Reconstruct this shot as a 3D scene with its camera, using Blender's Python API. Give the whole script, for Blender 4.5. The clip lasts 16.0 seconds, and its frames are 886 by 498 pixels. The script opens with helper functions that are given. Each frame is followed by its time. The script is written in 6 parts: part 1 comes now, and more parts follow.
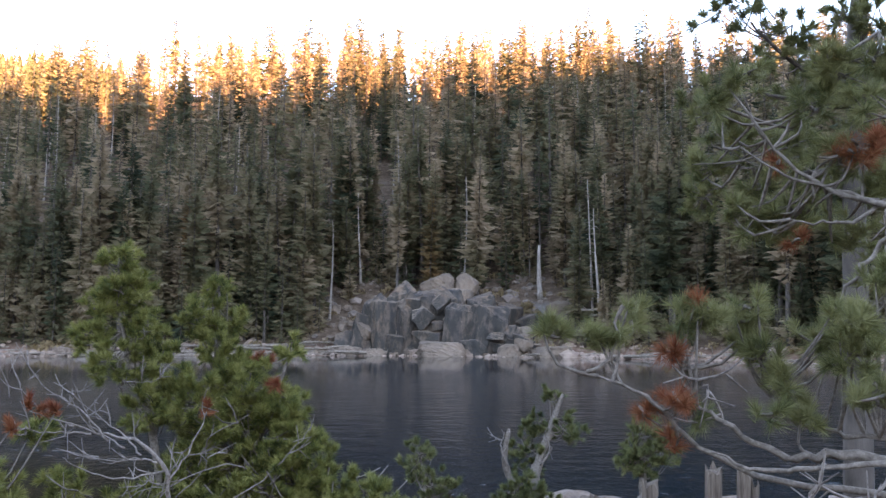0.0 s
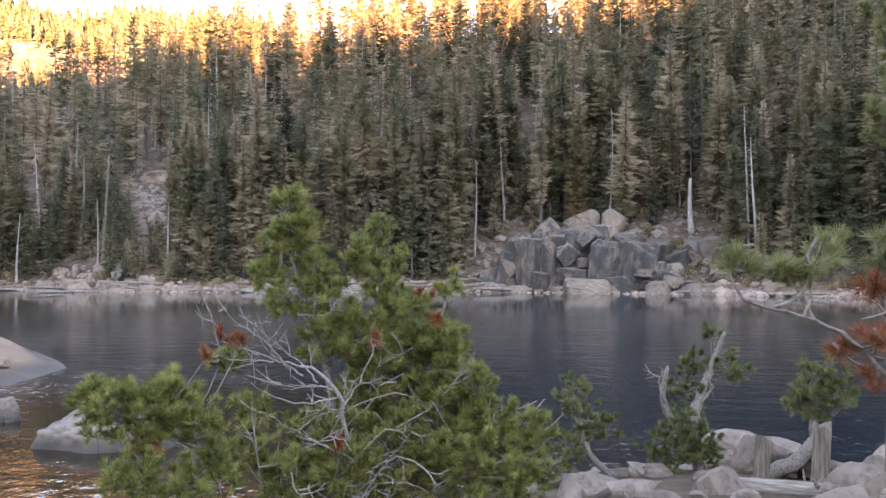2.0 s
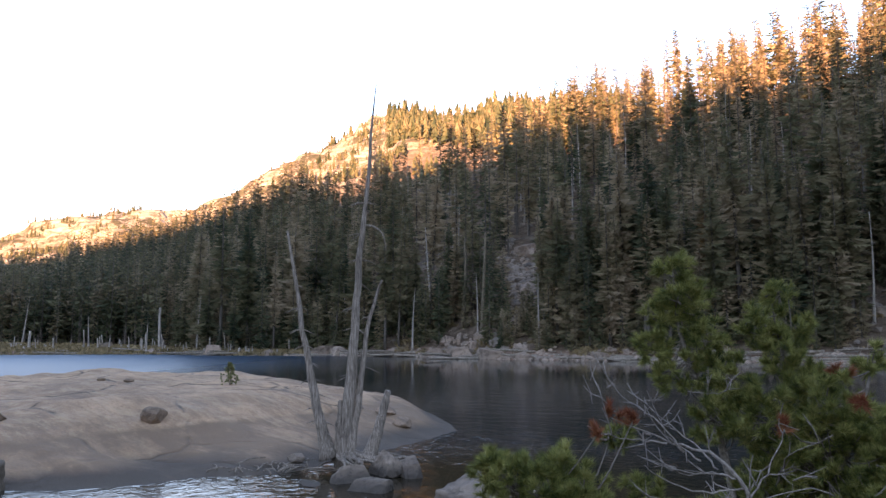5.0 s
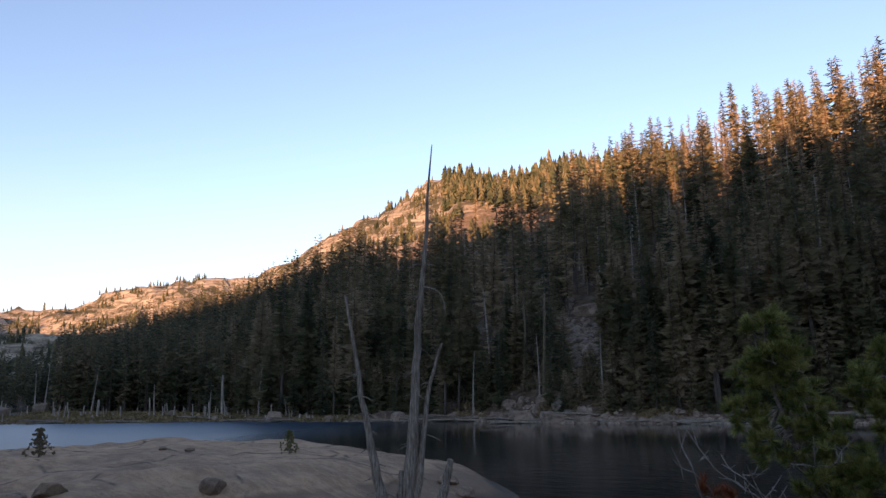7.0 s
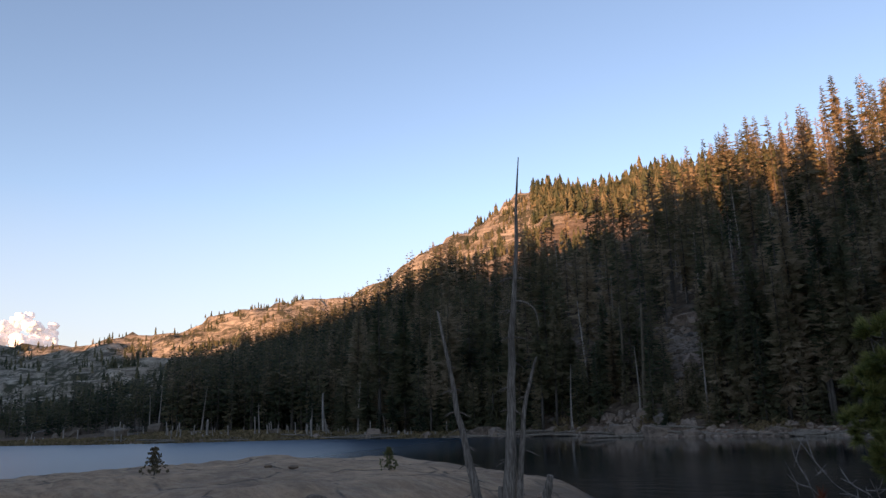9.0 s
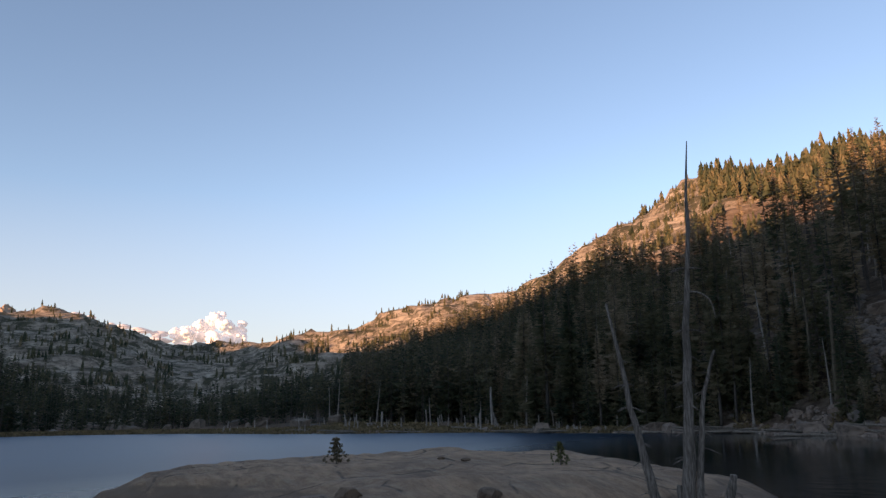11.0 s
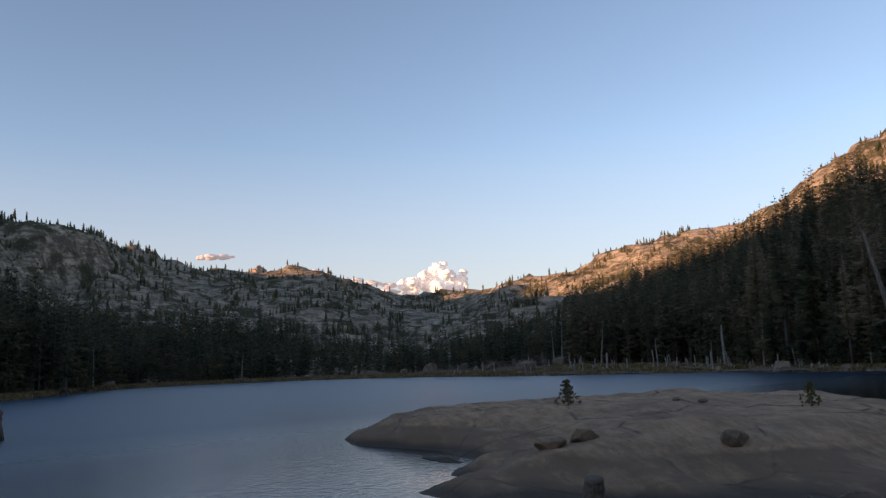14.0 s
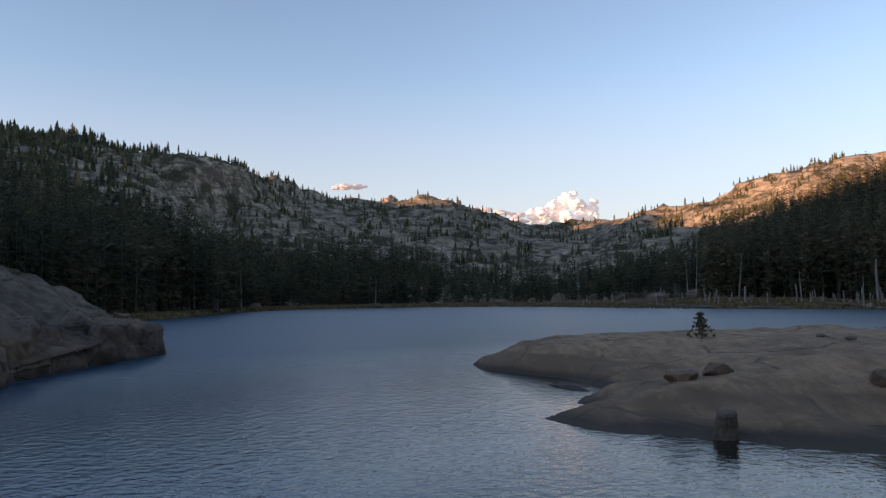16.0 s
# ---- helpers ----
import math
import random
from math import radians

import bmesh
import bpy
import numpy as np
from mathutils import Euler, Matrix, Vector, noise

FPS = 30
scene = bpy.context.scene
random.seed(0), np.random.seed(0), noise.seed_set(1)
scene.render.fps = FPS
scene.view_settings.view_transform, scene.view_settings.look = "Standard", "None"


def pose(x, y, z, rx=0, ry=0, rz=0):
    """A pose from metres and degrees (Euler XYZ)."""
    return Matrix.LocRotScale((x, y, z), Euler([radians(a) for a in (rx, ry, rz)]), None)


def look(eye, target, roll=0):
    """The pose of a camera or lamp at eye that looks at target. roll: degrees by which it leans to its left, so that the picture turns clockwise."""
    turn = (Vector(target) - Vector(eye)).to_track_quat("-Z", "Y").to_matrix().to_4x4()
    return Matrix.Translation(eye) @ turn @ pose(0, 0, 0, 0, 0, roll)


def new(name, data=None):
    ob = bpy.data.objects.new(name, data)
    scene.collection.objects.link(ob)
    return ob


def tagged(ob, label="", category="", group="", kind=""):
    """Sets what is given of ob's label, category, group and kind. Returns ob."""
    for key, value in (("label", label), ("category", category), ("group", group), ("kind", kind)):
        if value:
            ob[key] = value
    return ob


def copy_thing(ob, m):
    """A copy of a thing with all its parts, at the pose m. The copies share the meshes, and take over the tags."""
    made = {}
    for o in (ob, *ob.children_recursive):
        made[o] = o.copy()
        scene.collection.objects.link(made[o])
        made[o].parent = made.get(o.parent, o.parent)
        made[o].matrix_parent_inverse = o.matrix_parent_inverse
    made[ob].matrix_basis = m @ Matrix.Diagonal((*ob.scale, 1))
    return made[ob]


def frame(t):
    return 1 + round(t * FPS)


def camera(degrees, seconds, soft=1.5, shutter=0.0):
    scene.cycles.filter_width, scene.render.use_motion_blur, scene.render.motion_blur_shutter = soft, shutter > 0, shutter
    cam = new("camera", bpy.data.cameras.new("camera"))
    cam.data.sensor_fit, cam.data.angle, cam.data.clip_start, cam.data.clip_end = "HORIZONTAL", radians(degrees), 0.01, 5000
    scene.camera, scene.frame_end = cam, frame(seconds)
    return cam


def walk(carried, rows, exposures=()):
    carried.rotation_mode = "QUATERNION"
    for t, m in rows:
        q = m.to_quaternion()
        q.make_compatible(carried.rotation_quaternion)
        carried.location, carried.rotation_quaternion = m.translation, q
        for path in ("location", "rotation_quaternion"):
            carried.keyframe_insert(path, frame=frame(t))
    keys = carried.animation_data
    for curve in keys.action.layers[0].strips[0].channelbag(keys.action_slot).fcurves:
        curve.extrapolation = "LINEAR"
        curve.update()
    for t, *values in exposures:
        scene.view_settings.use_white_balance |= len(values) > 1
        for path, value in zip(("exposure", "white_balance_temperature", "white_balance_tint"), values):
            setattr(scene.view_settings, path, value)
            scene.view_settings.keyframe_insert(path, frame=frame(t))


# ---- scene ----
cam = camera(60.5, 16.0, 1.4)
ROWS = [
    (0, -0.000, 0.000, 2.800, 96.094, -0.164, -0.017), (0.5, -0.032, -0.012, 2.787, 94.403, -0.424, 1.531),
    (1, -0.064, -0.015, 2.781, 92.745, -0.473, 3.758), (1.5, -0.093, -0.021, 2.780, 91.436, 0.034, 7.516),
    (2, -0.125, -0.024, 2.789, 91.380, 0.054, 10.742), (2.5, -0.176, -0.056, 2.789, 91.768, -0.712, 14.631),
    (3, -0.246, -0.008, 2.800, 91.803, -0.277, 19.135), (3.5, -0.330, 0.021, 2.794, 93.491, 0.843, 23.975),
    (4, -0.361, 0.030, 2.816, 94.335, 0.986, 29.576), (4.5, -0.380, 0.096, 2.826, 95.234, 0.120, 35.999),
    (5, -0.379, 0.125, 2.836, 96.516, 0.181, 37.710), (5.2, -0.389, 0.130, 2.840, 97.336, 0.276, 38.397),
    (7.3, -0.727, 0.470, 2.876, 101.427, 0.990, 42.581), (7.5, -0.738, 0.478, 2.880, 101.465, 1.049, 42.843),
    (8, -0.744, 0.482, 2.894, 101.679, 0.952, 43.215), (8.5, -0.722, 0.473, 2.882, 102.398, 1.258, 44.438),
    (9, -0.714, 0.477, 2.870, 102.527, 1.731, 49.358), (9.5, -0.753, 0.480, 2.875, 102.313, 1.419, 53.783),
    (9.7, -0.770, 0.483, 2.875, 102.210, 1.142, 55.349), (11.8, -0.762, 0.412, 2.891, 102.6, 1.311, 65.0),
    (12, -0.767, 0.402, 2.894, 102.523, 1.287, 66.184), (12.5, -0.815, 0.350, 2.909, 101.477, 1.635, 70.302),
    (13, -0.862, 0.338, 2.922, 100.436, 1.746, 73.312), (13.5, -0.902, 0.313, 2.919, 99.506, 2.268, 76.945),
    (14, -0.899, 0.289, 2.917, 98.622, 2.124, 78.148), (14.5, -0.937, 0.310, 2.904, 97.505, 1.558, 79.796),
    (15, -0.996, 0.338, 2.906, 96.359, 1.098, 83.452), (15.5, -0.976, 0.346, 2.903, 95.388, 0.916, 84.823),
    (16, -0.972, 0.328, 2.883, 93.567, 0.848, 87.749)]
EXPOSURES = [(0, 4.58, 8400, 31), (2, 5.05, 9200, 34), (3.2, 5.03, 9200, 36), (4.0, 4.60, 8800, 33), (4.5, 4.25, 8900, 29), (5.2, 3.45, 7900, 28), (7.3, 2.22, 7600, 26), (9, 1.98, 7700, 24), (12, 1.82, 7700, 22), (14, 1.72, 7700, 22), (15, 1.78, 7700, 22), (16, 1.88, 7700, 22)]
walk(cam, [(r[0], pose(*r[1:])) for r in ROWS], EXPOSURES)

# ---- light ----
SUN_FROM = 200.0        # bearing of the sun, degrees counter-clockwise from +y
SUN_HIGH = 7.0
world = bpy.data.worlds.new("world")
scene.world = world
world.use_nodes = True
wn = world.node_tree
sky = wn.nodes.new("ShaderNodeTexSky")
sky.sky_type, sky.sun_disc = "NISHITA", False
sky.sun_elevation, sky.sun_rotation = radians(SUN_HIGH), radians(-SUN_FROM)
sky.altitude, sky.air_density, sky.dust_density, sky.ozone_density = 2200, 1.0, 0.45, 1.7
up = wn.nodes.new("ShaderNodeSeparateXYZ")
wn.links.new(wn.nodes.new("ShaderNodeTexCoord").outputs["Generated"], up.inputs[0])
low = wn.nodes.new("ShaderNodeMapRange")
for key, value in (("From Min", 0.0), ("From Max", 0.28), ("To Min", 0.9), ("To Max", 0.0)):
    low.inputs[key].default_value = value
wn.links.new(up.outputs[2], low.inputs["Value"])
haze = wn.nodes.new("ShaderNodeMix")
haze.data_type = "RGBA"
haze.inputs[7].default_value = (1.6, 1.66, 1.85, 1)
wn.links.new(low.outputs["Result"], haze.inputs[0])
wn.links.new(sky.outputs["Color"], haze.inputs[6])
wn.links.new(haze.outputs[2], wn.nodes["Background"].inputs["Color"])
wn.nodes["Background"].inputs["Strength"].default_value = 0.095
sun_data = bpy.data.lights.new("sun", "SUN")
sun_data.energy, sun_data.angle, sun_data.color = 2.6, radians(0.5), (1.0, 0.62, 0.36)
sun = new("sun", sun_data)
a, e = radians(SUN_FROM), radians(SUN_HIGH)
sun.matrix_world = look((-math.sin(a) * 900, math.cos(a) * 900, math.tan(e) * 900), (0, 0, 0))


# ---- materials ----
def material(name, rough=0.8, spec=0.3):
    m = bpy.data.materials.new(name)
    m.use_nodes = True
    b = m.node_tree.nodes["Principled BSDF"]
    b.inputs["Roughness"].default_value = rough
    b.inputs["Specular IOR Level"].default_value = spec
    return m, m.node_tree, b


def node(tree, kind, **inputs):
    n = tree.nodes.new(kind)
    for key, value in inputs.items():
        n.inputs[key.replace("_", " ")].default_value = value
    return n


def noise_of(tree, vector, size, detail=5.0, rough=0.6, stretch=None):
    """Noise whose features are about size metres across."""
    if stretch:
        mp = node(tree, "ShaderNodeMapping", Scale=stretch)
        tree.links.new(vector, mp.inputs["Vector"])
        vector = mp.outputs["Vector"]
    n = node(tree, "ShaderNodeTexNoise", Scale=1.0 / size, Detail=detail, Roughness=rough)
    tree.links.new(vector, n.inputs["Vector"])
    return n.outputs["Fac"]


def ramp(tree, fac, stops):
    r = tree.nodes.new("ShaderNodeValToRGB")
    while len(r.color_ramp.elements) < len(stops):
        r.color_ramp.elements.new(0.5)
    for el, (p, c) in zip(r.color_ramp.elements, stops):
        el.position, el.color = p, (*c, 1)
    tree.links.new(fac, r.inputs["Fac"])
    return r.outputs["Color"]


def mix(tree, fac, one, two, how="MIX"):
    m = tree.nodes.new("ShaderNodeMix")
    m.data_type, m.blend_type = "RGBA", how
    for value, slot in ((fac, 0), (one, 6), (two, 7)):
        if isinstance(value, (int, float)):
            m.inputs[slot].default_value = value
        elif isinstance(value, tuple):
            m.inputs[slot].default_value = (*value, 1)
        else:
            tree.links.new(value, m.inputs[slot])
    return m.outputs[2]


def bump(tree, shader, height, strength, distance):
    b = node(tree, "ShaderNodeBump", Strength=strength, Distance=distance)
    tree.links.new(height, b.inputs["Height"])
    tree.links.new(b.outputs["Normal"], shader.inputs["Normal"])


def place_of(tree, world_space=False):
    if world_space:
        return tree.nodes.new("ShaderNodeNewGeometry").outputs["Position"]
    return tree.nodes.new("ShaderNodeTexCoord").outputs["Object"]


def value_map(tree, v, a0, a1, b0=0.0, b1=1.0):
    m = node(tree, "ShaderNodeMapRange", From_Min=a0, From_Max=a1, To_Min=b0, To_Max=b1)
    tree.links.new(v, m.inputs["Value"])
    return m.outputs["Result"]


def leaf_material(name, stops, size, through_light=0.25, rough=0.65, tree=0.2, single=True, clump=0.32):
    """Needles: a ramp over noise, varied from tree to tree and clump to clump."""
    m, t, b = material(name, rough, 0.25)
    p = place_of(t, True)
    big = noise_of(t, p, size, 2.0)
    rnd = t.nodes.new("ShaderNodeNewGeometry").outputs["Random Per Island"]
    obj = t.nodes.new("ShaderNodeObjectInfo").outputs["Random"]
    add = t.nodes.new("ShaderNodeMath")
    add.operation = "MULTIPLY_ADD"
    t.links.new(rnd, add.inputs[0])
    add.inputs[1].default_value = clump
    t.links.new(big, add.inputs[2])
    add2 = t.nodes.new("ShaderNodeMath")
    add2.operation = "MULTIPLY_ADD"
    t.links.new(obj, add2.inputs[0])
    add2.inputs[1].default_value = tree if single else 0.0
    t.links.new(add.outputs[0], add2.inputs[2])
    # tone: per-tree variation, plus the shade painted onto whole far forests
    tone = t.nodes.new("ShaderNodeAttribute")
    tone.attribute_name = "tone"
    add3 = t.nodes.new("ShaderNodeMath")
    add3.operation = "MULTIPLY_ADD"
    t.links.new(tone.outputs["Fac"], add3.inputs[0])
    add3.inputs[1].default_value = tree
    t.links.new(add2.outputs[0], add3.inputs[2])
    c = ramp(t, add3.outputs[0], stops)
    t.links.new(c, b.inputs["Base Color"])
    if through_light:
        tr = t.nodes.new("ShaderNodeBsdfTranslucent")
        t.links.new(c, tr.inputs["Color"])
        sh = t.nodes.new("ShaderNodeMixShader")
        sh.inputs[0].default_value = through_light
        t.links.new(b.outputs[0], sh.inputs[1])
        t.links.new(tr.outputs[0], sh.inputs[2])
        t.links.new(sh.outputs[0], t.nodes["Material Output"].inputs["Surface"])
    return m


FIR_STOPS = [(0.46, (0.030, 0.042, 0.021)), (0.60, (0.070, 0.076, 0.036)), (0.74, (0.138, 0.120, 0.060)), (0.88, (0.225, 0.172, 0.096)), (1.0, (0.33, 0.24, 0.15))]
FIR = leaf_material("fir needles", FIR_STOPS, 9.0, tree=0.42, clump=0.16)
FIR_FOREST = leaf_material("forest needles", FIR_STOPS, 9.0, tree=0.46, single=False, clump=0.16)
FIR_RED = leaf_material("dying fir needles", [(0.35, (0.10, 0.075, 0.03)), (0.6, (0.16, 0.10, 0.04)), (0.8, (0.20, 0.11, 0.045))], 5.0)
PINE = leaf_material("pine needles", [(0.40, (0.042, 0.056, 0.017)), (0.56, (0.115, 0.130, 0.034)), (0.73, (0.24, 0.235, 0.062)), (0.93, (0.39, 0.345, 0.12))], 0.16, 0.35, 0.5)
# darker copy of the pine needles, with the near pines' shade in it
PINE_SHADED = leaf_material("shaded pine needles", [(0.40, (0.032, 0.048, 0.018)), (0.56, (0.082, 0.098, 0.035)), (0.73, (0.16, 0.165, 0.06)), (0.93, (0.27, 0.25, 0.10))], 0.16, 0.3, 0.5)
PINE_RED = leaf_material("dead red pine needles", [(0.3, (0.15, 0.036, 0.018)), (0.6, (0.24, 0.062, 0.028)), (0.9, (0.32, 0.12, 0.05))], 0.2, 0.25)
GRASS = leaf_material("sedge", [(0.3, (0.075, 0.056, 0.026)), (0.6, (0.165, 0.118, 0.056)), (0.9, (0.29, 0.20, 0.10))], 4.0, 0.2)


def wood_material(name, stops, along=(14, 14, 1.2), size=0.35, deep=0.015, rough=0.85):
    m, t, b = material(name, rough, 0.2)
    p = place_of(t)
    grain = noise_of(t, p, size, 6.0, 0.65, along)
    blot = noise_of(t, p, 0.6, 3.0)
    c = ramp(t, grain, stops)
    c = mix(t, value_map(t, blot, 0.45, 0.75, 0.0, 0.5), c, tuple(0.5 * v for v in stops[0][1]))
    t.links.new(c, b.inputs["Base Color"])
    bump(t, b, grain, 0.7, deep)
    return m


SILVER = wood_material("weathered silver wood", [(0.3, (0.06, 0.044, 0.033)), (0.48, (0.225, 0.172, 0.132)), (0.7, (0.43, 0.345, 0.275))])
TWIG = wood_material("pale dead twig wood", [(0.3, (0.09, 0.07, 0.053)), (0.55, (0.23, 0.185, 0.145)), (0.8, (0.38, 0.31, 0.25))], (20, 20, 20), 0.5, 0.004)
LOGWOOD = wood_material("weathered grey log", [(0.3, (0.09, 0.068, 0.05)), (0.5, (0.26, 0.205, 0.155)), (0.72, (0.46, 0.375, 0.295))], (1.0, 12, 12))
STUMPWOOD = wood_material("grey stump wood", [(0.3, (0.06, 0.043, 0.031)), (0.5, (0.16, 0.118, 0.085)), (0.75, (0.29, 0.22, 0.165))])
BARK = wood_material("conifer bark", [(0.3, (0.06, 0.048, 0.038)), (0.55, (0.13, 0.105, 0.085)), (0.75, (0.20, 0.17, 0.14))], (4, 4, 1.0), 0.6, 0.03)
LIMBWOOD = wood_material("bare dead limb wood", [(0.3, (0.13, 0.10, 0.08)), (0.55, (0.30, 0.245, 0.20)), (0.8, (0.46, 0.385, 0.32))], (20, 20, 20), 0.5, 0.004)
STAG = wood_material("standing dead wood", [(0.3, (0.18, 0.145, 0.115)), (0.55, (0.38, 0.32, 0.265)), (0.8, (0.56, 0.48, 0.41))], (5, 5, 0.8), 0.8, 0.02)
YELLOW = wood_material("yellow pine bark", [(0.3, (0.085, 0.064, 0.042)), (0.55, (0.155, 0.118, 0.076)), (0.8, (0.23, 0.18, 0.12))], (4, 4, 1.0), 0.6, 0.03)


def node_noise_colour(tree, vector, size):
    n = node(tree, "ShaderNodeTexNoise", Scale=1.0 / size, Detail=3.0)
    tree.links.new(vector, n.inputs["Vector"])
    return n.outputs["Color"]


def granite_material(name, pale=(0.30, 0.262, 0.22), dark=(0.09, 0.08, 0.068), rust=0.25, waterline=False, size=1.0, world_space=False, streaks=0.0, cracks=0.0, lichen=0.0, shelf=0.0, speck=0.0, gape=0.009, whole=0.48):
    m, t, b = material(name, 0.82, 0.25)
    p = place_of(t, world_space)
    broad = noise_of(t, p, 2.2 * size, 6.0, 0.6)
    fine = noise_of(t, p, 0.03 * size, 4.0, 0.7)
    blotch = noise_of(t, p, 0.45 * size, 5.0, 0.65)
    c = ramp(t, broad, [(0.30, dark), (0.45, tuple(0.75 * v for v in pale)), (0.62, pale), (0.8, tuple(min(1, 1.15 * v) for v in pale))])
    c = mix(t, value_map(t, blotch, 0.50, 0.66, 0.0, 0.65), c, dark)
    c = mix(t, value_map(t, noise_of(t, p, 1.3 * size, 3.0), 0.55, 0.7, 0.0, rust), c, (0.30, 0.19, 0.12))
    if streaks:
        s = noise_of(t, p, 0.9 * size, 4.0, 0.6, (1.0, 1.0, 0.12))
        c = mix(t, value_map(t, s, 0.48, 0.62, 0.0, streaks), c, (0.055, 0.055, 0.06))
    c = mix(t, value_map(t, fine, 0.35, 0.7, 0.0, 0.35), c, (0.10, 0.10, 0.10))
    if speck:
        flake = noise_of(t, p, 0.5, 7.0, 0.75, (0.5, 1.4, 1.0))
        c = mix(t, value_map(t, flake, 0.515, 0.565, 0.0, speck), c, tuple(0.55 * v for v in dark))
        c = mix(t, value_map(t, flake, 0.47, 0.42, 0.0, 0.8 * speck), c, tuple(min(0.8, 1.25 * v) for v in pale))
    if lichen:
        # black lichen and water stain cling to the steep faces
        sn = t.nodes.new("ShaderNodeSeparateXYZ")
        t.links.new(t.nodes.new("ShaderNodeNewGeometry").outputs["True Normal"], sn.inputs[0])
        steep = value_map(t, sn.outputs[2], 0.30, 0.62, 1.0, 0.0)
        cover = value_map(t, noise_of(t, p, 1.0 * size, 5.0, 0.65, (1.0, 1.0, 0.45)), 0.42, 0.52, 0.10, lichen)
        both = t.nodes.new("ShaderNodeMath")
        both.operation = "MULTIPLY"
        t.links.new(steep, both.inputs[0])
        t.links.new(cover, both.inputs[1])
        c = mix(t, both.outputs[0], c, (0.062, 0.060, 0.052))
    relief = mix(t, 0.35, blotch, fine)
    if cracks:
        # joints and shallow exfoliation edges
        bent = mix(t, 0.55, p, mix(t, 1.0, p, node_noise_colour(t, p, 1.3), "ADD"))
        v = node(t, "ShaderNodeTexVoronoi", Scale=1.0 / cracks)
        v.feature = "DISTANCE_TO_EDGE"
        t.links.new(bent, v.inputs["Vector"])
        gap = value_map(t, v.outputs["Distance"], 0.0, gape, 0.9, 0.0)
        broken = value_map(t, noise_of(t, p, 1.4, 4.0), whole, whole + 0.12)
        gk = t.nodes.new("ShaderNodeMath")
        gk.operation = "MULTIPLY"
        t.links.new(gap, gk.inputs[0])
        t.links.new(broken, gk.inputs[1])
        c = mix(t, gk.outputs[0], c, (0.06, 0.05, 0.042))
        band = noise_of(t, p, 0.8, 4.0, 0.6, (0.35, 1.6, 1.0))
        c = mix(t, value_map(t, band, 0.54, 0.68, 0.0, 0.22), c, (0.54, 0.42, 0.32))
        c = mix(t, value_map(t, band, 0.46, 0.34, 0.0, 0.28), c, (0.165, 0.12, 0.088))
        relief = mix(t, gk.outputs[0], mix(t, 0.4, relief, band), (0.0, 0.0, 0.0))
    rnd = t.nodes.new("ShaderNodeObjectInfo").outputs["Random"]
    c = mix(t, 1.0, c, ramp(t, rnd, [(0.0, (0.72, 0.70, 0.68)), (1.0, (1.0, 1.0, 1.0))]), "MULTIPLY")
    if waterline:
        sep = t.nodes.new("ShaderNodeSeparateXYZ")
        t.links.new(place_of(t, True), sep.inputs[0])
        wob = t.nodes.new("ShaderNodeMath")
        wob.operation = "MULTIPLY_ADD"
        t.links.new(broad, wob.inputs[0])
        wob.inputs[1].default_value = -0.5
        t.links.new(sep.outputs[2], wob.inputs[2])
        if shelf:
            # high-water stain: the lower shelf is greyer and darker, with pale scoured patches
            old = value_map(t, wob.outputs[0], shelf - 0.28, shelf - 0.20, 0.9, 0.0)
            scour = value_map(t, noise_of(t, p, 1.3, 6.0, 0.7, (0.5, 1.3, 1.0)), 0.50, 0.60, 1.0, 0.45)
            st = t.nodes.new("ShaderNodeMath")
            st.operation = "MULTIPLY"
            t.links.new(old, st.inputs[0])
            t.links.new(scour, st.inputs[1])
            c = mix(t, st.outputs[0], c, (0.20, 0.122, 0.075))
        wet = value_map(t, wob.outputs[0], -0.16, 0.02, 0.8, 0.0)
        c = mix(t, wet, c, (0.05, 0.042, 0.034))
    t.links.new(c, b.inputs["Base Color"])
    bump(t, b, relief, 0.8, 0.08 * size)
    return m


GRANITE = granite_material("pale granite", (0.36, 0.265, 0.19), (0.10, 0.074, 0.055), rust=0.5)
GRANITE_SHORE = granite_material("pinkish beach granite", (0.50, 0.355, 0.26), (0.14, 0.095, 0.068), rust=0.5)
GRANITE_TALUS = granite_material("scree granite", (0.40, 0.305, 0.235), (0.14, 0.115, 0.095), rust=0.4)
GRANITE_CLIFF = granite_material("streaked cliff granite", (0.28, 0.205, 0.145), (0.062, 0.05, 0.038), 0.9, size=1.2, lichen=0.85, streaks=0.6, world_space=True)
GRANITE_SLAB = granite_material("glacier-worn granite slab", (0.76, 0.452, 0.262), (0.36, 0.213, 0.128), 0.5, waterline=True, size=1.6, cracks=4.0, shelf=0.66, speck=0.3, gape=0.022, whole=0.42)
GRANITE_BROWN = granite_material("brown boulder granite", (0.42, 0.27, 0.175), (0.11, 0.072, 0.05), 0.6, size=0.45)
GRANITE_NEAR = granite_material("shore granite", (0.33, 0.235, 0.17), (0.085, 0.06, 0.045), 0.5, waterline=True, size=0.42, cracks=0.8)


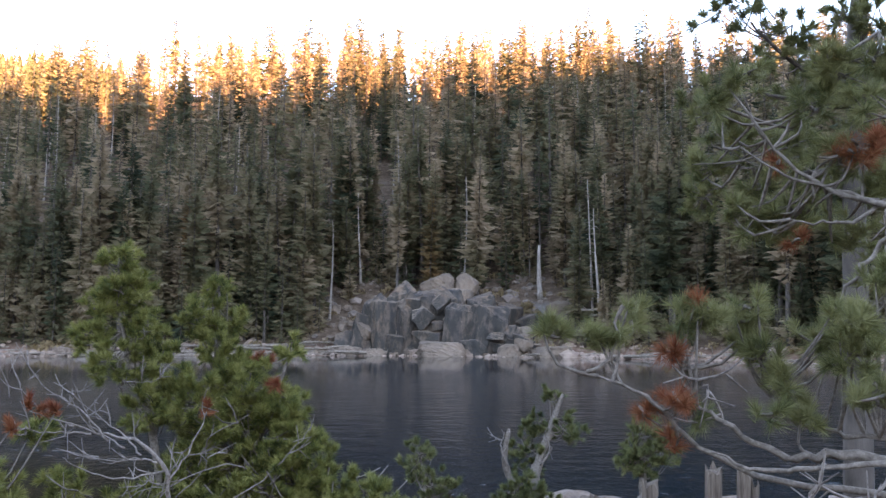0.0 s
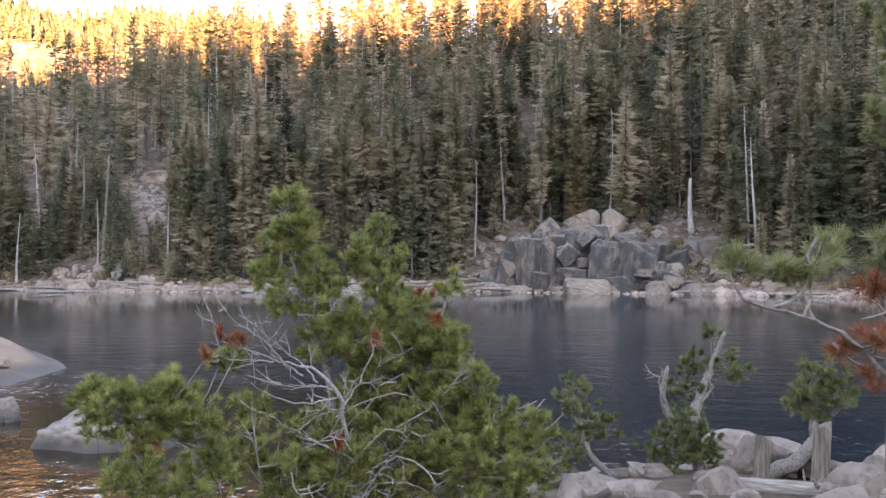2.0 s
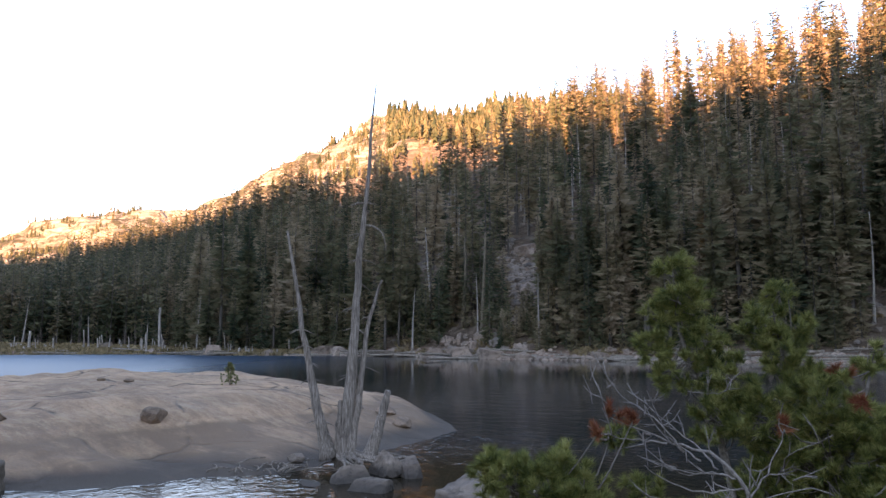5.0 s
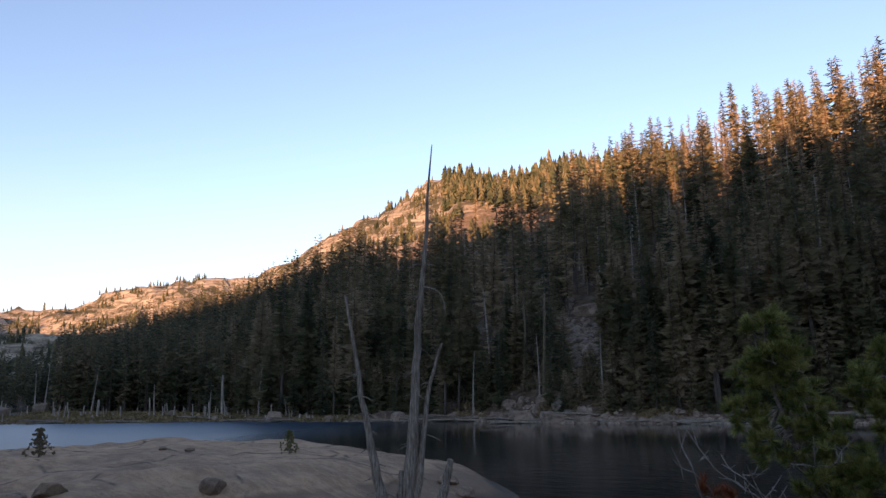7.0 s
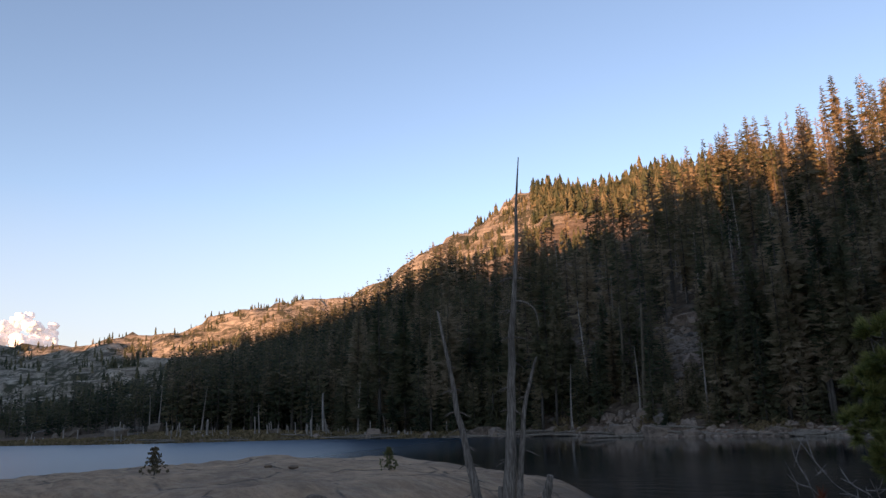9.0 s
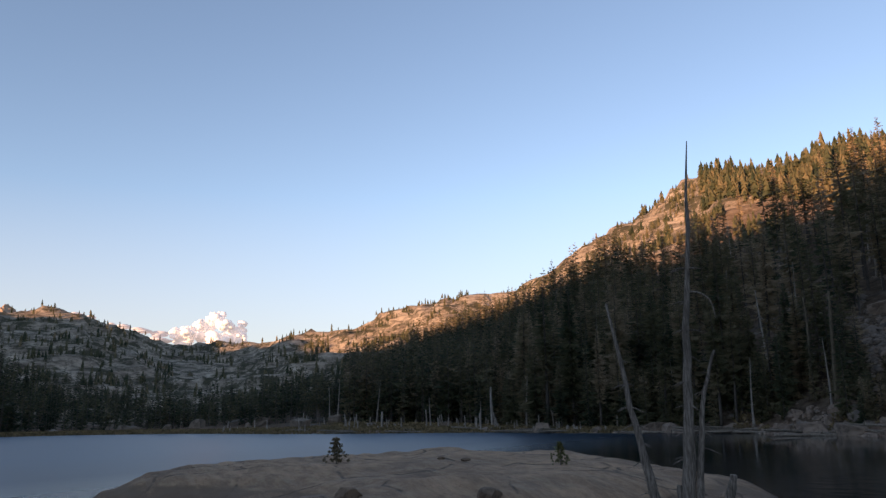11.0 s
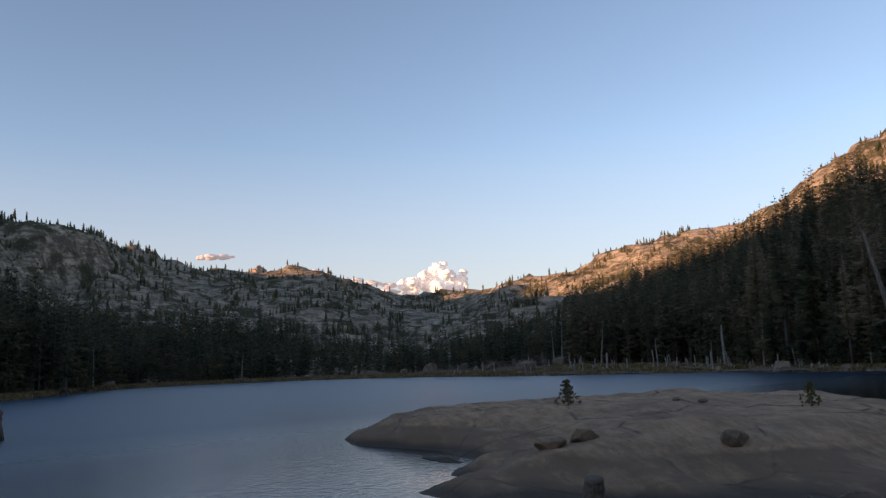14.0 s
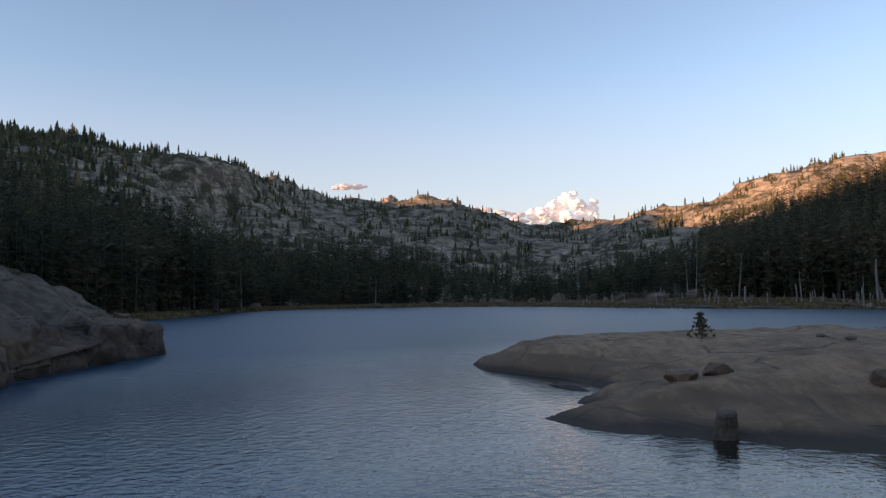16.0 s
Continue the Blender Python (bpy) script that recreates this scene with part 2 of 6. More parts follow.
def ground_material():
    """Duff and scree on the slopes, bare granite on the far hills, mud at the shore."""
    m, t, b = material("mountain ground", 0.95, 0.1)
    p = place_of(t, True)
    sep = t.nodes.new("ShaderNodeSeparateXYZ")
    t.links.new(p, sep.inputs[0])
    duff = ramp(t, noise_of(t, p, 1.2, 6.0, 0.7), [(0.3, (0.060, 0.040, 0.026)), (0.5, (0.135, 0.090, 0.060)), (0.7, (0.23, 0.165, 0.115))])
    scree = ramp(t, noise_of(t, p, 1.6, 6.0, 0.75), [(0.32, (0.09, 0.08, 0.07)), (0.5, (0.21, 0.185, 0.16)), (0.7, (0.33, 0.30, 0.26))])
    near = mix(t, value_map(t, noise_of(t, p, 16.0, 4.0), 0.57, 0.68, 0.0, 0.8), duff, scree)
    rock = ramp(t, noise_of(t, p, 10.0, 9.0, 0.78, (0.6, 0.6, 1.6)), [(0.34, (0.10, 0.078, 0.057)), (0.44, (0.27, 0.215, 0.158)), (0.54, (0.43, 0.345, 0.255)), (0.64, (0.55, 0.45, 0.345))])
    brush = ramp(t, noise_of(t, p, 4.0, 5.0), [(0.35, (0.028, 0.032, 0.018)), (0.65, (0.075, 0.07, 0.04))])
    crack = value_map(t, noise_of(t, p, 5.0, 5.0, 0.7, (0.5, 0.5, 2.2)), 0.40, 0.55, 0.5, 1.0)
    rock = mix(t, 1.0, rock, crack, "MULTIPLY")
    # dark seepage streaks run down the steep fronts, and brush roots on the benches
    sn = t.nodes.new("ShaderNodeSeparateXYZ")
    t.links.new(t.nodes.new("ShaderNodeNewGeometry").outputs["Normal"], sn.inputs[0])
    seep = t.nodes.new("ShaderNodeMath")
    seep.operation = "MULTIPLY"
    t.links.new(value_map(t, sn.outputs[2], 0.60, 0.80, 0.85, 0.0), seep.inputs[0])
    t.links.new(value_map(t, noise_of(t, p, 7.0, 5.0, 0.65, (1.0, 1.0, 0.12)), 0.46, 0.56), seep.inputs[1])
    rock = mix(t, seep.outputs[0], rock, (0.10, 0.085, 0.068))
    far = mix(t, value_map(t, noise_of(t, p, 16.0, 9.0, 0.78), 0.49, 0.55, 0.0, 0.92), rock, brush)
    ln = t.nodes.new("ShaderNodeVectorMath")
    ln.operation = "LENGTH"
    t.links.new(p, ln.inputs[0])
    c = mix(t, value_map(t, ln.outputs["Value"], 230.0, 300.0), near, far)
    shore = ramp(t, noise_of(t, p, 0.8, 5.0), [(0.3, (0.15, 0.085, 0.057)), (0.55, (0.30, 0.18, 0.125)), (0.8, (0.42, 0.31, 0.24))])
    wash = t.nodes.new("ShaderNodeMath")
    wash.operation = "MULTIPLY"
    t.links.new(value_map(t, sep.outputs[2], 0.5, 1.4, 1.0, 0.0), wash.inputs[0])
    t.links.new(value_map(t, ln.outputs["Value"], 20.0, 40.0), wash.inputs[1])
    c = mix(t, wash.outputs[0], c, shore)
    t.links.new(c, b.inputs["Base Color"])
    bump(t, b, noise_of(t, p, 1.5, 8.0, 0.72), 1.0, 0.6)
    return m


GROUND = ground_material()


def water_material():
    m, t, b = material("lake water", 0.03, 0.5)
    b.inputs["Base Color"].default_value = (0.006, 0.012, 0.016, 1)
    b.inputs["IOR"].default_value = 1.33
    p = place_of(t, True)
    small = noise_of(t, p, 0.24, 3.0, 0.6, (1.0, 0.8, 1.0))
    wide = noise_of(t, p, 0.8, 3.0, 0.55, (0.6, 1.0, 1.0))
    calm = value_map(t, noise_of(t, p, 30.0, 3.0), 0.40, 0.60, 0.55, 1.0)
    sep = t.nodes.new("ShaderNodeSeparateXYZ")
    t.links.new(p, sep.inputs[0])
    far = value_map(t, sep.outputs[1], 26.0, 52.0, 0.34, 0.03)
    # the wind roughens the open lake; the little bay behind the islet stays calm
    across = node(t, "ShaderNodeVectorMath")
    across.operation = "DOT_PRODUCT"
    t.links.new(p, across.inputs[0])
    across.inputs[1].default_value = (1.0, 0.6, 0.0)
    reach = across.outputs["Value"]
    open_near = value_map(t, reach, -34.0, -12.0, 0.15, 0.0)
    open_far = value_map(t, reach, -65.0, -26.0, 0.04, 1.0)
    south = value_map(t, sep.outputs[1], -1.0, 4.0, 0.17, 0.0)
    wind = t.nodes.new("ShaderNodeMath")
    wind.operation = "MAXIMUM"
    t.links.new(open_near, wind.inputs[0])
    t.links.new(south, wind.inputs[1])
    lee = t.nodes.new("ShaderNodeMath")
    lee.operation = "MULTIPLY"
    t.links.new(wind.outputs[0], lee.inputs[0])
    t.links.new(open_far, lee.inputs[1])
    open_side = lee.outputs[0]
    bay = node(t, "ShaderNodeVectorMath")
    bay.operation = "DISTANCE"
    t.links.new(p, bay.inputs[0])
    bay.inputs[1].default_value = (-8.5, 8.5, 0.0)
    # open water's base colour: its own blue, with sky reflection painted in
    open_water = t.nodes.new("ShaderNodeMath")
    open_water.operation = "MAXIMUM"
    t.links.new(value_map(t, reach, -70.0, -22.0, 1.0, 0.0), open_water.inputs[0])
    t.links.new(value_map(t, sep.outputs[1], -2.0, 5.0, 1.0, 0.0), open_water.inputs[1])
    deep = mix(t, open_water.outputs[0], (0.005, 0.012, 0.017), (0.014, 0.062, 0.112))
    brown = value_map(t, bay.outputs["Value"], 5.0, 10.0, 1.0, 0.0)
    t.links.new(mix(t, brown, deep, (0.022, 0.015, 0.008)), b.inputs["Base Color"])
    still = value_map(t, bay.outputs["Value"], 4.5, 8.0, 0.45, 1.0)
    best = t.nodes.new("ShaderNodeMath")
    best.operation = "MAXIMUM"
    main = t.nodes.new("ShaderNodeMath")
    main.operation = "MULTIPLY"
    t.links.new(far, main.inputs[0])
    t.links.new(value_map(t, reach, -14.0, -4.0, 0.35, 1.0), main.inputs[1])
    t.links.new(main.outputs[0], best.inputs[0])
    t.links.new(open_side, best.inputs[1])
    h = mix(t, value_map(t, reach, -14.0, -4.0, 0.3, 0.62), small, wide)
    ruffle = t.nodes.new("ShaderNodeMath")
    ruffle.operation = "MAXIMUM"
    t.links.new(value_map(t, reach, -46.0, -14.0, 0.37, 0.03), ruffle.inputs[0])
    t.links.new(value_map(t, sep.outputs[1], 26.0, 60.0, 0.02, 0.03), ruffle.inputs[1])
    t.links.new(ruffle.outputs[0], b.inputs["Roughness"])
    k = t.nodes.new("ShaderNodeMath")
    k.operation = "MULTIPLY"
    t.links.new(calm, k.inputs[0])
    t.links.new(best.outputs[0], k.inputs[1])
    k2 = t.nodes.new("ShaderNodeMath")
    k2.operation = "MULTIPLY"
    t.links.new(k.outputs[0], k2.inputs[0])
    t.links.new(still, k2.inputs[1])
    bm_ = node(t, "ShaderNodeBump", Distance=0.30)
    t.links.new(h, bm_.inputs["Height"])
    t.links.new(k2.outputs[0], bm_.inputs["Strength"])
    t.links.new(bm_.outputs["Normal"], b.inputs["Normal"])
    return m


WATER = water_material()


def cloud_material(name, colour):
    m, t, b = material(name, 1.0, 0.0)
    b.inputs["Base Color"].default_value = (*colour, 1)
    # faint glow added for the light a cloud would scatter
    b.inputs["Emission Color"].default_value = (0.75, 0.70, 0.72, 1)
    b.inputs["Emission Strength"].default_value = 0.10
    bump(t, b, noise_of(t, place_of(t, True), 60.0, 6.0), 0.5, 20.0)
    return m


CLOUD = cloud_material("glowing white cloud", (0.74, 0.72, 0.72))
CLOUD_GREY = cloud_material("grey cloud bank", (0.40, 0.39, 0.43))


# ---- mesh helpers ----
rng = np.random.default_rng(7)


class Mesh:
    """Gathers vertices and faces; slot is the material slot of the faces that follow."""

    def __init__(self):
        self.v, self.f, self.s, self.n = [], [], [], 0

    def add(self, verts, faces, slot=0):
        verts = np.asarray(verts, float).reshape(-1, 3)
        self.v.append(verts)
        for face in faces:
            self.f.append([i + self.n for i in face])
        self.s.extend([slot] * len(faces))
        self.n += len(verts)

    def tube(self, pts, radii, sides=6, slot=0, cap=True):
        pts = np.asarray(pts, float)
        k = len(pts)
        d = np.gradient(pts, axis=0)
        d /= np.maximum(np.linalg.norm(d, axis=1, keepdims=True), 1e-9)
        ref = np.array([0.31, 0.17, 0.93]) if abs(d[0][2]) < 0.8 else np.array([1.0, 0.2, 0.0])
        u = np.cross(d, ref)
        u /= np.maximum(np.linalg.norm(u, axis=1, keepdims=True), 1e-9)
        w = np.cross(d, u)
        ang = np.arange(sides) * 2 * np.pi / sides
        ring = u[:, None, :] * np.cos(ang)[None, :, None] + w[:, None, :] * np.sin(ang)[None, :, None]
        rr = np.asarray(radii, float)
        rr = rr[:, None] * np.ones(sides) if rr.ndim == 1 else rr
        v = (pts[:, None, :] + ring * rr[:, :, None]).reshape(-1, 3)
        f = [(i * sides + j, i * sides + (j + 1) % sides, (i + 1) * sides + (j + 1) % sides, (i + 1) * sides + j) for i in range(k - 1) for j in range(sides)]
        if cap:
            f += [tuple(range(sides - 1, -1, -1)), tuple((k - 1) * sides + j for j in range(sides))]
        self.add(v, f, slot)

    def data(self, name, mats, smooth=False):
        me = bpy.data.meshes.new(name)
        me.from_pydata(np.concatenate(self.v) if self.v else [], [], self.f)
        for m in mats:
            me.materials.append(m)
        me.polygons.foreach_set("material_index", self.s)
        if smooth:
            me.polygons.foreach_set("use_smooth", [True] * len(self.f))
        me.update()
        return me


def tri_data(name, verts, tris, mats, slots=None, tones=None):
    me = bpy.data.meshes.new(name)
    me.from_pydata(verts, [], tris)
    for m in mats:
        me.materials.append(m)
    if slots is not None:
        me.polygons.foreach_set("material_index", slots.astype(np.int32))
    if tones is not None:
        me.attributes.new("tone", "FLOAT", "POINT").data.foreach_set("value", tones.astype(np.float32))
    me.update()
    return me


def part(name, me, parent, label=""):
    ob = new(name, me)
    ob.parent = parent
    if label:
        tagged(ob, label)
    return ob


def thing(name, m, label, category, group="", kind=""):
    ob = new(name)
    ob.matrix_world = m
    return tagged(ob, label, category, group, kind)


def bend(points, n, wob=0.0, seed=0):
    """A smooth line of n points through a few, with a little wander."""
    points = np.asarray(points, float)
    s = np.linspace(0, len(points) - 1, n)
    i = np.minimum(s.astype(int), len(points) - 2)
    f = (s - i)[:, None]
    p0, p1 = points[np.maximum(i - 1, 0)], points[i]
    p2, p3 = points[i + 1], points[np.minimum(i + 2, len(points) - 1)]
    out = 0.5 * (2 * p1 + (p2 - p0) * f + (2 * p0 - 5 * p1 + 4 * p2 - p3) * f ** 2 + (3 * p1 - p0 - 3 * p2 + p3) * f ** 3)
    if wob:
        r = np.random.default_rng(seed)
        out[1:-1] += r.normal(0, wob, (n - 2, 3))
    return out


def fbm(x, y, z, size, octaves=4):
    v = Vector((x / size, y / size, z / size))
    total, amp = 0.0, 1.0
    for _ in range(octaves):
        total += amp * noise.noise(v)
        v *= 2.07
        amp *= 0.5
    return total


# ---- the lie of the land: bearings counter-clockwise from +y ----
LAND_AZ = np.array([-180, -150, -120, -100, -75, -50, -31, -19, -8, 7, 17, 26, 33, 41, 48, 54, 58, 63, 68, 74, 81, 85, 87, 91, 97, 100, 102.5, 106, 110, 114, 118, 126, 140, 160, 180.0])
LAND_SHORE = np.array([9, 9, 9, 12, 55, 66, 70, 75, 80, 84, 86, 87, 92, 106, 114, 120, 132, 139, 146, 160, 192, 202, 207, 208, 203, 193, 174, 135, 112, 98, 85, 60, 9, 9, 9.0])
LAND_RIDGE = np.array([400, 460, 520, 430, 260, 200, 182, 182, 185, 188, 200, 240, 300, 410, 490, 550, 580, 610, 690, 790, 860, 800, 780, 800, 750, 690, 620, 600, 610, 600, 590, 620, 600, 480, 400.0])
LAND_TOP = np.array([110, 127, 124, 90, 58, 50, 52, 56.5, 61, 62, 62, 71, 92, 126, 122, 100, 87, 89, 84, 82, 78, 94, 100, 101, 106, 106, 108, 114, 116, 120, 122, 140, 150, 121, 110.0])
LAND_NEAR = np.array([9, 9, 9, 12, 14, 13, 12.3, 12, 11.5, 9.6, 8.4, 7.4, 6.8, 6.3, 6.3, 6.4, 6.5, 6.7, 6.8, 7, 7.3, 7.5, 7.6, 7.8, 8, 8.2, 8.4, 8.6, 8.8, 9, 9, 9, 9, 9, 9.0])
LAND_FLAT = np.array([0, 0, 0, 0, 0, 0, 0, 0, 0, 0, 0, 0, 0, 2, 5, 12, 25, 55, 75, 85, 80, 75, 70, 65, 60, 60, 60, 55, 50, 50, 45, 30, 0, 0, 0.0])


def smooth(t):
    t = np.clip(t, 0, 1)
    return t * t * (3 - 2 * t)


def land(az, r):
    """Height of the smooth ground at a bearing in degrees and a distance."""
    az = (np.asarray(az, float) + 180) % 360 - 180
    r = np.asarray(r, float)
    rs, rr = np.interp(az, LAND_AZ, LAND_SHORE), np.interp(az, LAND_AZ, LAND_RIDGE)
    top, rn = np.interp(az, LAND_AZ, LAND_TOP), np.interp(az, LAND_AZ, LAND_NEAR)
    flat = np.interp(az, LAND_AZ, LAND_FLAT)
    bank = 1.25 * (1 - (r / rn) ** 2)
    lake = -1.6 * smooth(np.minimum(r - rn, rs - r) / 5.0)
    beach = 0.45 * smooth((r - rs) / 3.0) + 0.03 * np.clip(r - rs - 3, 0, flat) * np.interp(az, [52, 58, 68, 78], [0, 1, 1, 0.2])
    s = np.clip((r - rs - 2 - flat) / np.maximum(rr - rs - 2 - flat, 1), 0, None)
    bulge = np.interp(az, [50, 70], [0.97, 1.25])
    face = np.exp(-((az - 104.5) / 3.2) ** 2)
    rise = (top - 0.45) * np.where(s < 1, np.power(np.clip(s, 0, 1), bulge) * (1 - 0.4 * face) + 0.4 * face * smooth((s - 0.80) / 0.09), 1 - 0.35 * smooth((s - 1) / 0.5))
    return np.where(r < rn, bank, np.where(r < rs, lake, beach + rise))


def tree_line(az):
    """How far behind the shore the trees begin: they stand back behind the marsh."""
    return float(np.interp(az, [54, 60, 70, 78], [0, 22, 34, 6]))


def ledges(z, x, y):
    """Bare granite lies in sheets: flat benches with steep broken fronts."""
    step = 8.0 + 3.0 * noise.noise(Vector((x / 130, y / 130, 4)))
    u = (z + 5.0 * noise.noise(Vector((x / 60, y / 60, 8)))) / step
    f = u - math.floor(u)
    return step * (float(smooth((f - 0.55) / 0.3)) - f)


def rough(x, y, r):
    """Ledges and hummocks that grow with the distance from the lake."""
    if r < 60:
        return 0.06 * fbm(x, y, 0, 1.2, 3)
    k = min(max((r - 95) / 250, 0), 1)
    h = fbm(x, y, 0, 14, 3) * 0.5 * min(max((r - 84) / 30, 0), 1) + k * (fbm(x, y, 3, 90, 4) * 9 + abs(fbm(x, y, 9, 50, 3)) * 7 - 2 + abs(fbm(x, y, 5, 19, 2)) * 1.6)
    bare = min(max((r - 235) / 90, 0), 1) * (1 if r < 950 else 0)
    if bare:
        az = math.degrees(math.atan2(-x, y))
        h += 0.62 * bare * ledges(float(land(az, r)) + h, x, y)
    return h


def at(az, r):
    """A place on the ground."""
    x, y = -math.sin(radians(az)) * r, math.cos(radians(az)) * r
    return Vector((x, y, float(land(az, r)) + rough(x, y, r) * edge(az, r)))


def edge(az, r):
    rs = float(np.interp((az + 180) % 360 - 180, LAND_AZ, LAND_SHORE))
    return 1.0 if r < 60 and r < rs else min(max((r - rs) / 25.0, 0.0), 1.0)


def build_ground():
    azs = np.concatenate([np.arange(-180, -42, 4.0), np.arange(-42, 126, 0.42), np.arange(126, 180, 4.0)])
    rs = [0.4]
    while rs[-1] < 4700:
        rs.append(rs[-1] * (1.05 if rs[-1] < 70 or rs[-1] > 950 else 1.022 if rs[-1] < 230 else 1.011))
    n, k = len(azs), len(rs)
    A, R = np.meshgrid(azs, rs)
    Z = land(A, R)
    X, Y = -np.sin(np.radians(A)) * R, np.cos(np.radians(A)) * R
    V = np.stack([X, Y, Z], -1).reshape(-1, 3)
    for i, (a_, r_) in enumerate(zip(A.ravel(), R.ravel())):
        if r_ < 14 or r_ > 60:
            V[i, 2] += rough(V[i, 0], V[i, 1], r_) * edge(a_, r_)
    f = [(j * n + i, (j + 1) * n + i, (j + 1) * n + (i + 1) % n, j * n + (i + 1) % n) for j in range(k - 1) for i in range(n)]
    f.append(tuple(range(n)))
    me = bpy.data.meshes.new("ground")
    me.from_pydata(V, [], f)
    me.materials.append(GROUND)
    me.polygons.foreach_set("use_smooth", [True] * len(f))
    me.update()
    tagged(new("ground", me), "brown duff and granite mountain ground round the lake", "ground", kind="structure")


build_ground()


def build_water():
    m = Mesh()
    ang = np.radians(np.arange(0, 360, 3))
    for r in (230.0,):
        v = [(-60 + r * math.cos(t), 20 + r * math.sin(t), 0.0) for t in ang]
        m.add(v, [tuple(range(len(v)))])
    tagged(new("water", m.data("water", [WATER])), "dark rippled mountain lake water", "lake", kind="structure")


build_water()


# ---- rocks ----
def rock_mesh(name, seed, mat, detail=2, cuts=9, size=(1, 1, 1), grain=0.05, low=0.5, smoothed=False):
    """An angular boulder about 1 m in radius, cut by joint planes."""
    r = np.random.default_rng(seed)
    bm = bmesh.new()
    bmesh.ops.create_icosphere(bm, subdivisions=detail, radius=1.0)
    for v in bm.verts:
        c = np.array(v.co)
        v.co = Vector(c)
    planes = []
    for _ in range(cuts):
        d = r.normal(0, 1, 3)
        planes.append((d / np.linalg.norm(d), r.uniform(low, 0.88)))
    for v in bm.verts:
        c = np.array(v.co) * (1 + 0.12 * fbm(v.co.x + seed, v.co.y, v.co.z, 0.9, 2))
        for d, o in planes:
            k = float(c @ d)
            if k > o:
                c = c - (k - o) * d
        c += np.array(v.co) * grain * fbm(v.co.x * 2 + seed, v.co.y * 2, v.co.z * 2, 0.5, 3)
        v.co = Vector(c * np.array(size))
    me = bpy.data.meshes.new(name)
    bm.to_mesh(me)
    bm.free()
    me.materials.append(mat)
    if smoothed:
        me.polygons.foreach_set("use_smooth", [True] * len(me.polygons))
    return me


def hull_mesh(name, seed, mat, boxy=True, chip=0.07, fine=0.34, grain=0.03):
    """A split granite block about 2 m across: the hull of a few jittered corners, chipped and weathered."""
    r = np.random.default_rng(seed)
    if boxy:
        pts = [np.array([a_, b_, c]) * r.uniform(0.62, 1.05, 3) for a_ in (-1, 1) for b_ in (-1, 1) for c in (-1, 1)]
        pts += [d * r.uniform(0.9, 1.08) for d in (np.eye(3)[r.integers(3)] * r.choice([-1, 1]) + r.normal(0, 0.3, 3) for _ in range(3))]
    else:
        pts = []
        for _ in range(15):
            d = r.normal(0, 1, 3)
            pts.append(d / np.linalg.norm(d) * r.uniform(0.85, 1.1))
    bm = bmesh.new()
    vs = [bm.verts.new(p) for p in pts]
    bmesh.ops.convex_hull(bm, input=vs, use_existing_faces=False)
    bmesh.ops.delete(bm, geom=[v for v in bm.verts if not v.link_faces], context="VERTS")
    bmesh.ops.dissolve_limit(bm, angle_limit=0.12, verts=list(bm.verts), edges=list(bm.edges))
    bmesh.ops.bevel(bm, geom=list(bm.edges), offset=chip, segments=2, profile=0.6, affect="EDGES", clamp_overlap=True)
    bmesh.ops.triangulate(bm, faces=list(bm.faces))
    for _ in range(4):
        long_ = [e_ for e_ in bm.edges if e_.calc_length() > fine]
        if not long_:
            break
        bmesh.ops.subdivide_edges(bm, edges=long_, cuts=1)
        bmesh.ops.triangulate(bm, faces=[f for f in bm.faces if len(f.verts) > 3])
    bm.normal_update()
    for v in bm.verts:
        v.co += v.normal * (grain * 2 * fbm(v.co.x + seed, v.co.y, v.co.z, 0.8, 3) + grain * fbm(v.co.x * 2, v.co.y * 2 + seed, v.co.z * 2, 0.3, 2))
    me = bpy.data.meshes.new(name)
    bm.to_mesh(me)
    bm.free()
    me.materials.append(mat)
    return me


def spin(x, y, z, s, r, flat=1.0):
    """A pose with a random turn and a scale."""
    return pose(x, y, z, r.uniform(-12, 12), r.uniform(-12, 12), r.uniform(0, 360)) @ Matrix.Diagonal((s * r.uniform(0.8, 1.35), s * r.uniform(0.75, 1.1), s * flat * r.uniform(0.7, 1.05), 1))


def put_rock(me, m, label, group="", name="boulder"):
    ob = new(name, me)
    ob.matrix_world = m
    return tagged(ob, label, "rock", group)


BEACH_ROCKS = [hull_mesh("shore_rock", 40 + i, GRANITE_SHORE, i % 2 == 0, 0.08, 0.6, 0.05) for i in range(7)]
SHORE_ROCKS = [hull_mesh("shore_rock", 20 + i, GRANITE, i % 2 == 0, 0.08, 0.6, 0.05) for i in range(7)]
NEAR_ROCKS = [rock_mesh("bank_rock", 60 + i, GRANITE_NEAR, 3, 11, grain=0.06, low=0.45) for i in range(5)]


def shoreline_rocks():
    r = np.random.default_rng(3)
    spans = [(-31, 5, 38), (5, 26, 78), (26, 60, 140), (33, 40, 24), (60, 72, 14)]
    for a0, a1, n in spans:
        for _ in range(n):
            az = r.uniform(a0, a1)
            rs = float(np.interp(az, LAND_AZ, LAND_SHORE))
            out = abs(r.normal(0, 2.2)) - 0.3
            p = at(az, rs + out)
            s = min(0.20 + r.pareto(2.4) * 0.26, 1.5 if az > 26 else 0.95)
            put_rock(BEACH_ROCKS[r.integers(7)], spin(p.x, p.y, p.z + 0.1 * s, s, r, 0.75), "pale angular granite rock on the lake shore", "rocks along the far shore", "shore_rock")


shoreline_rocks()


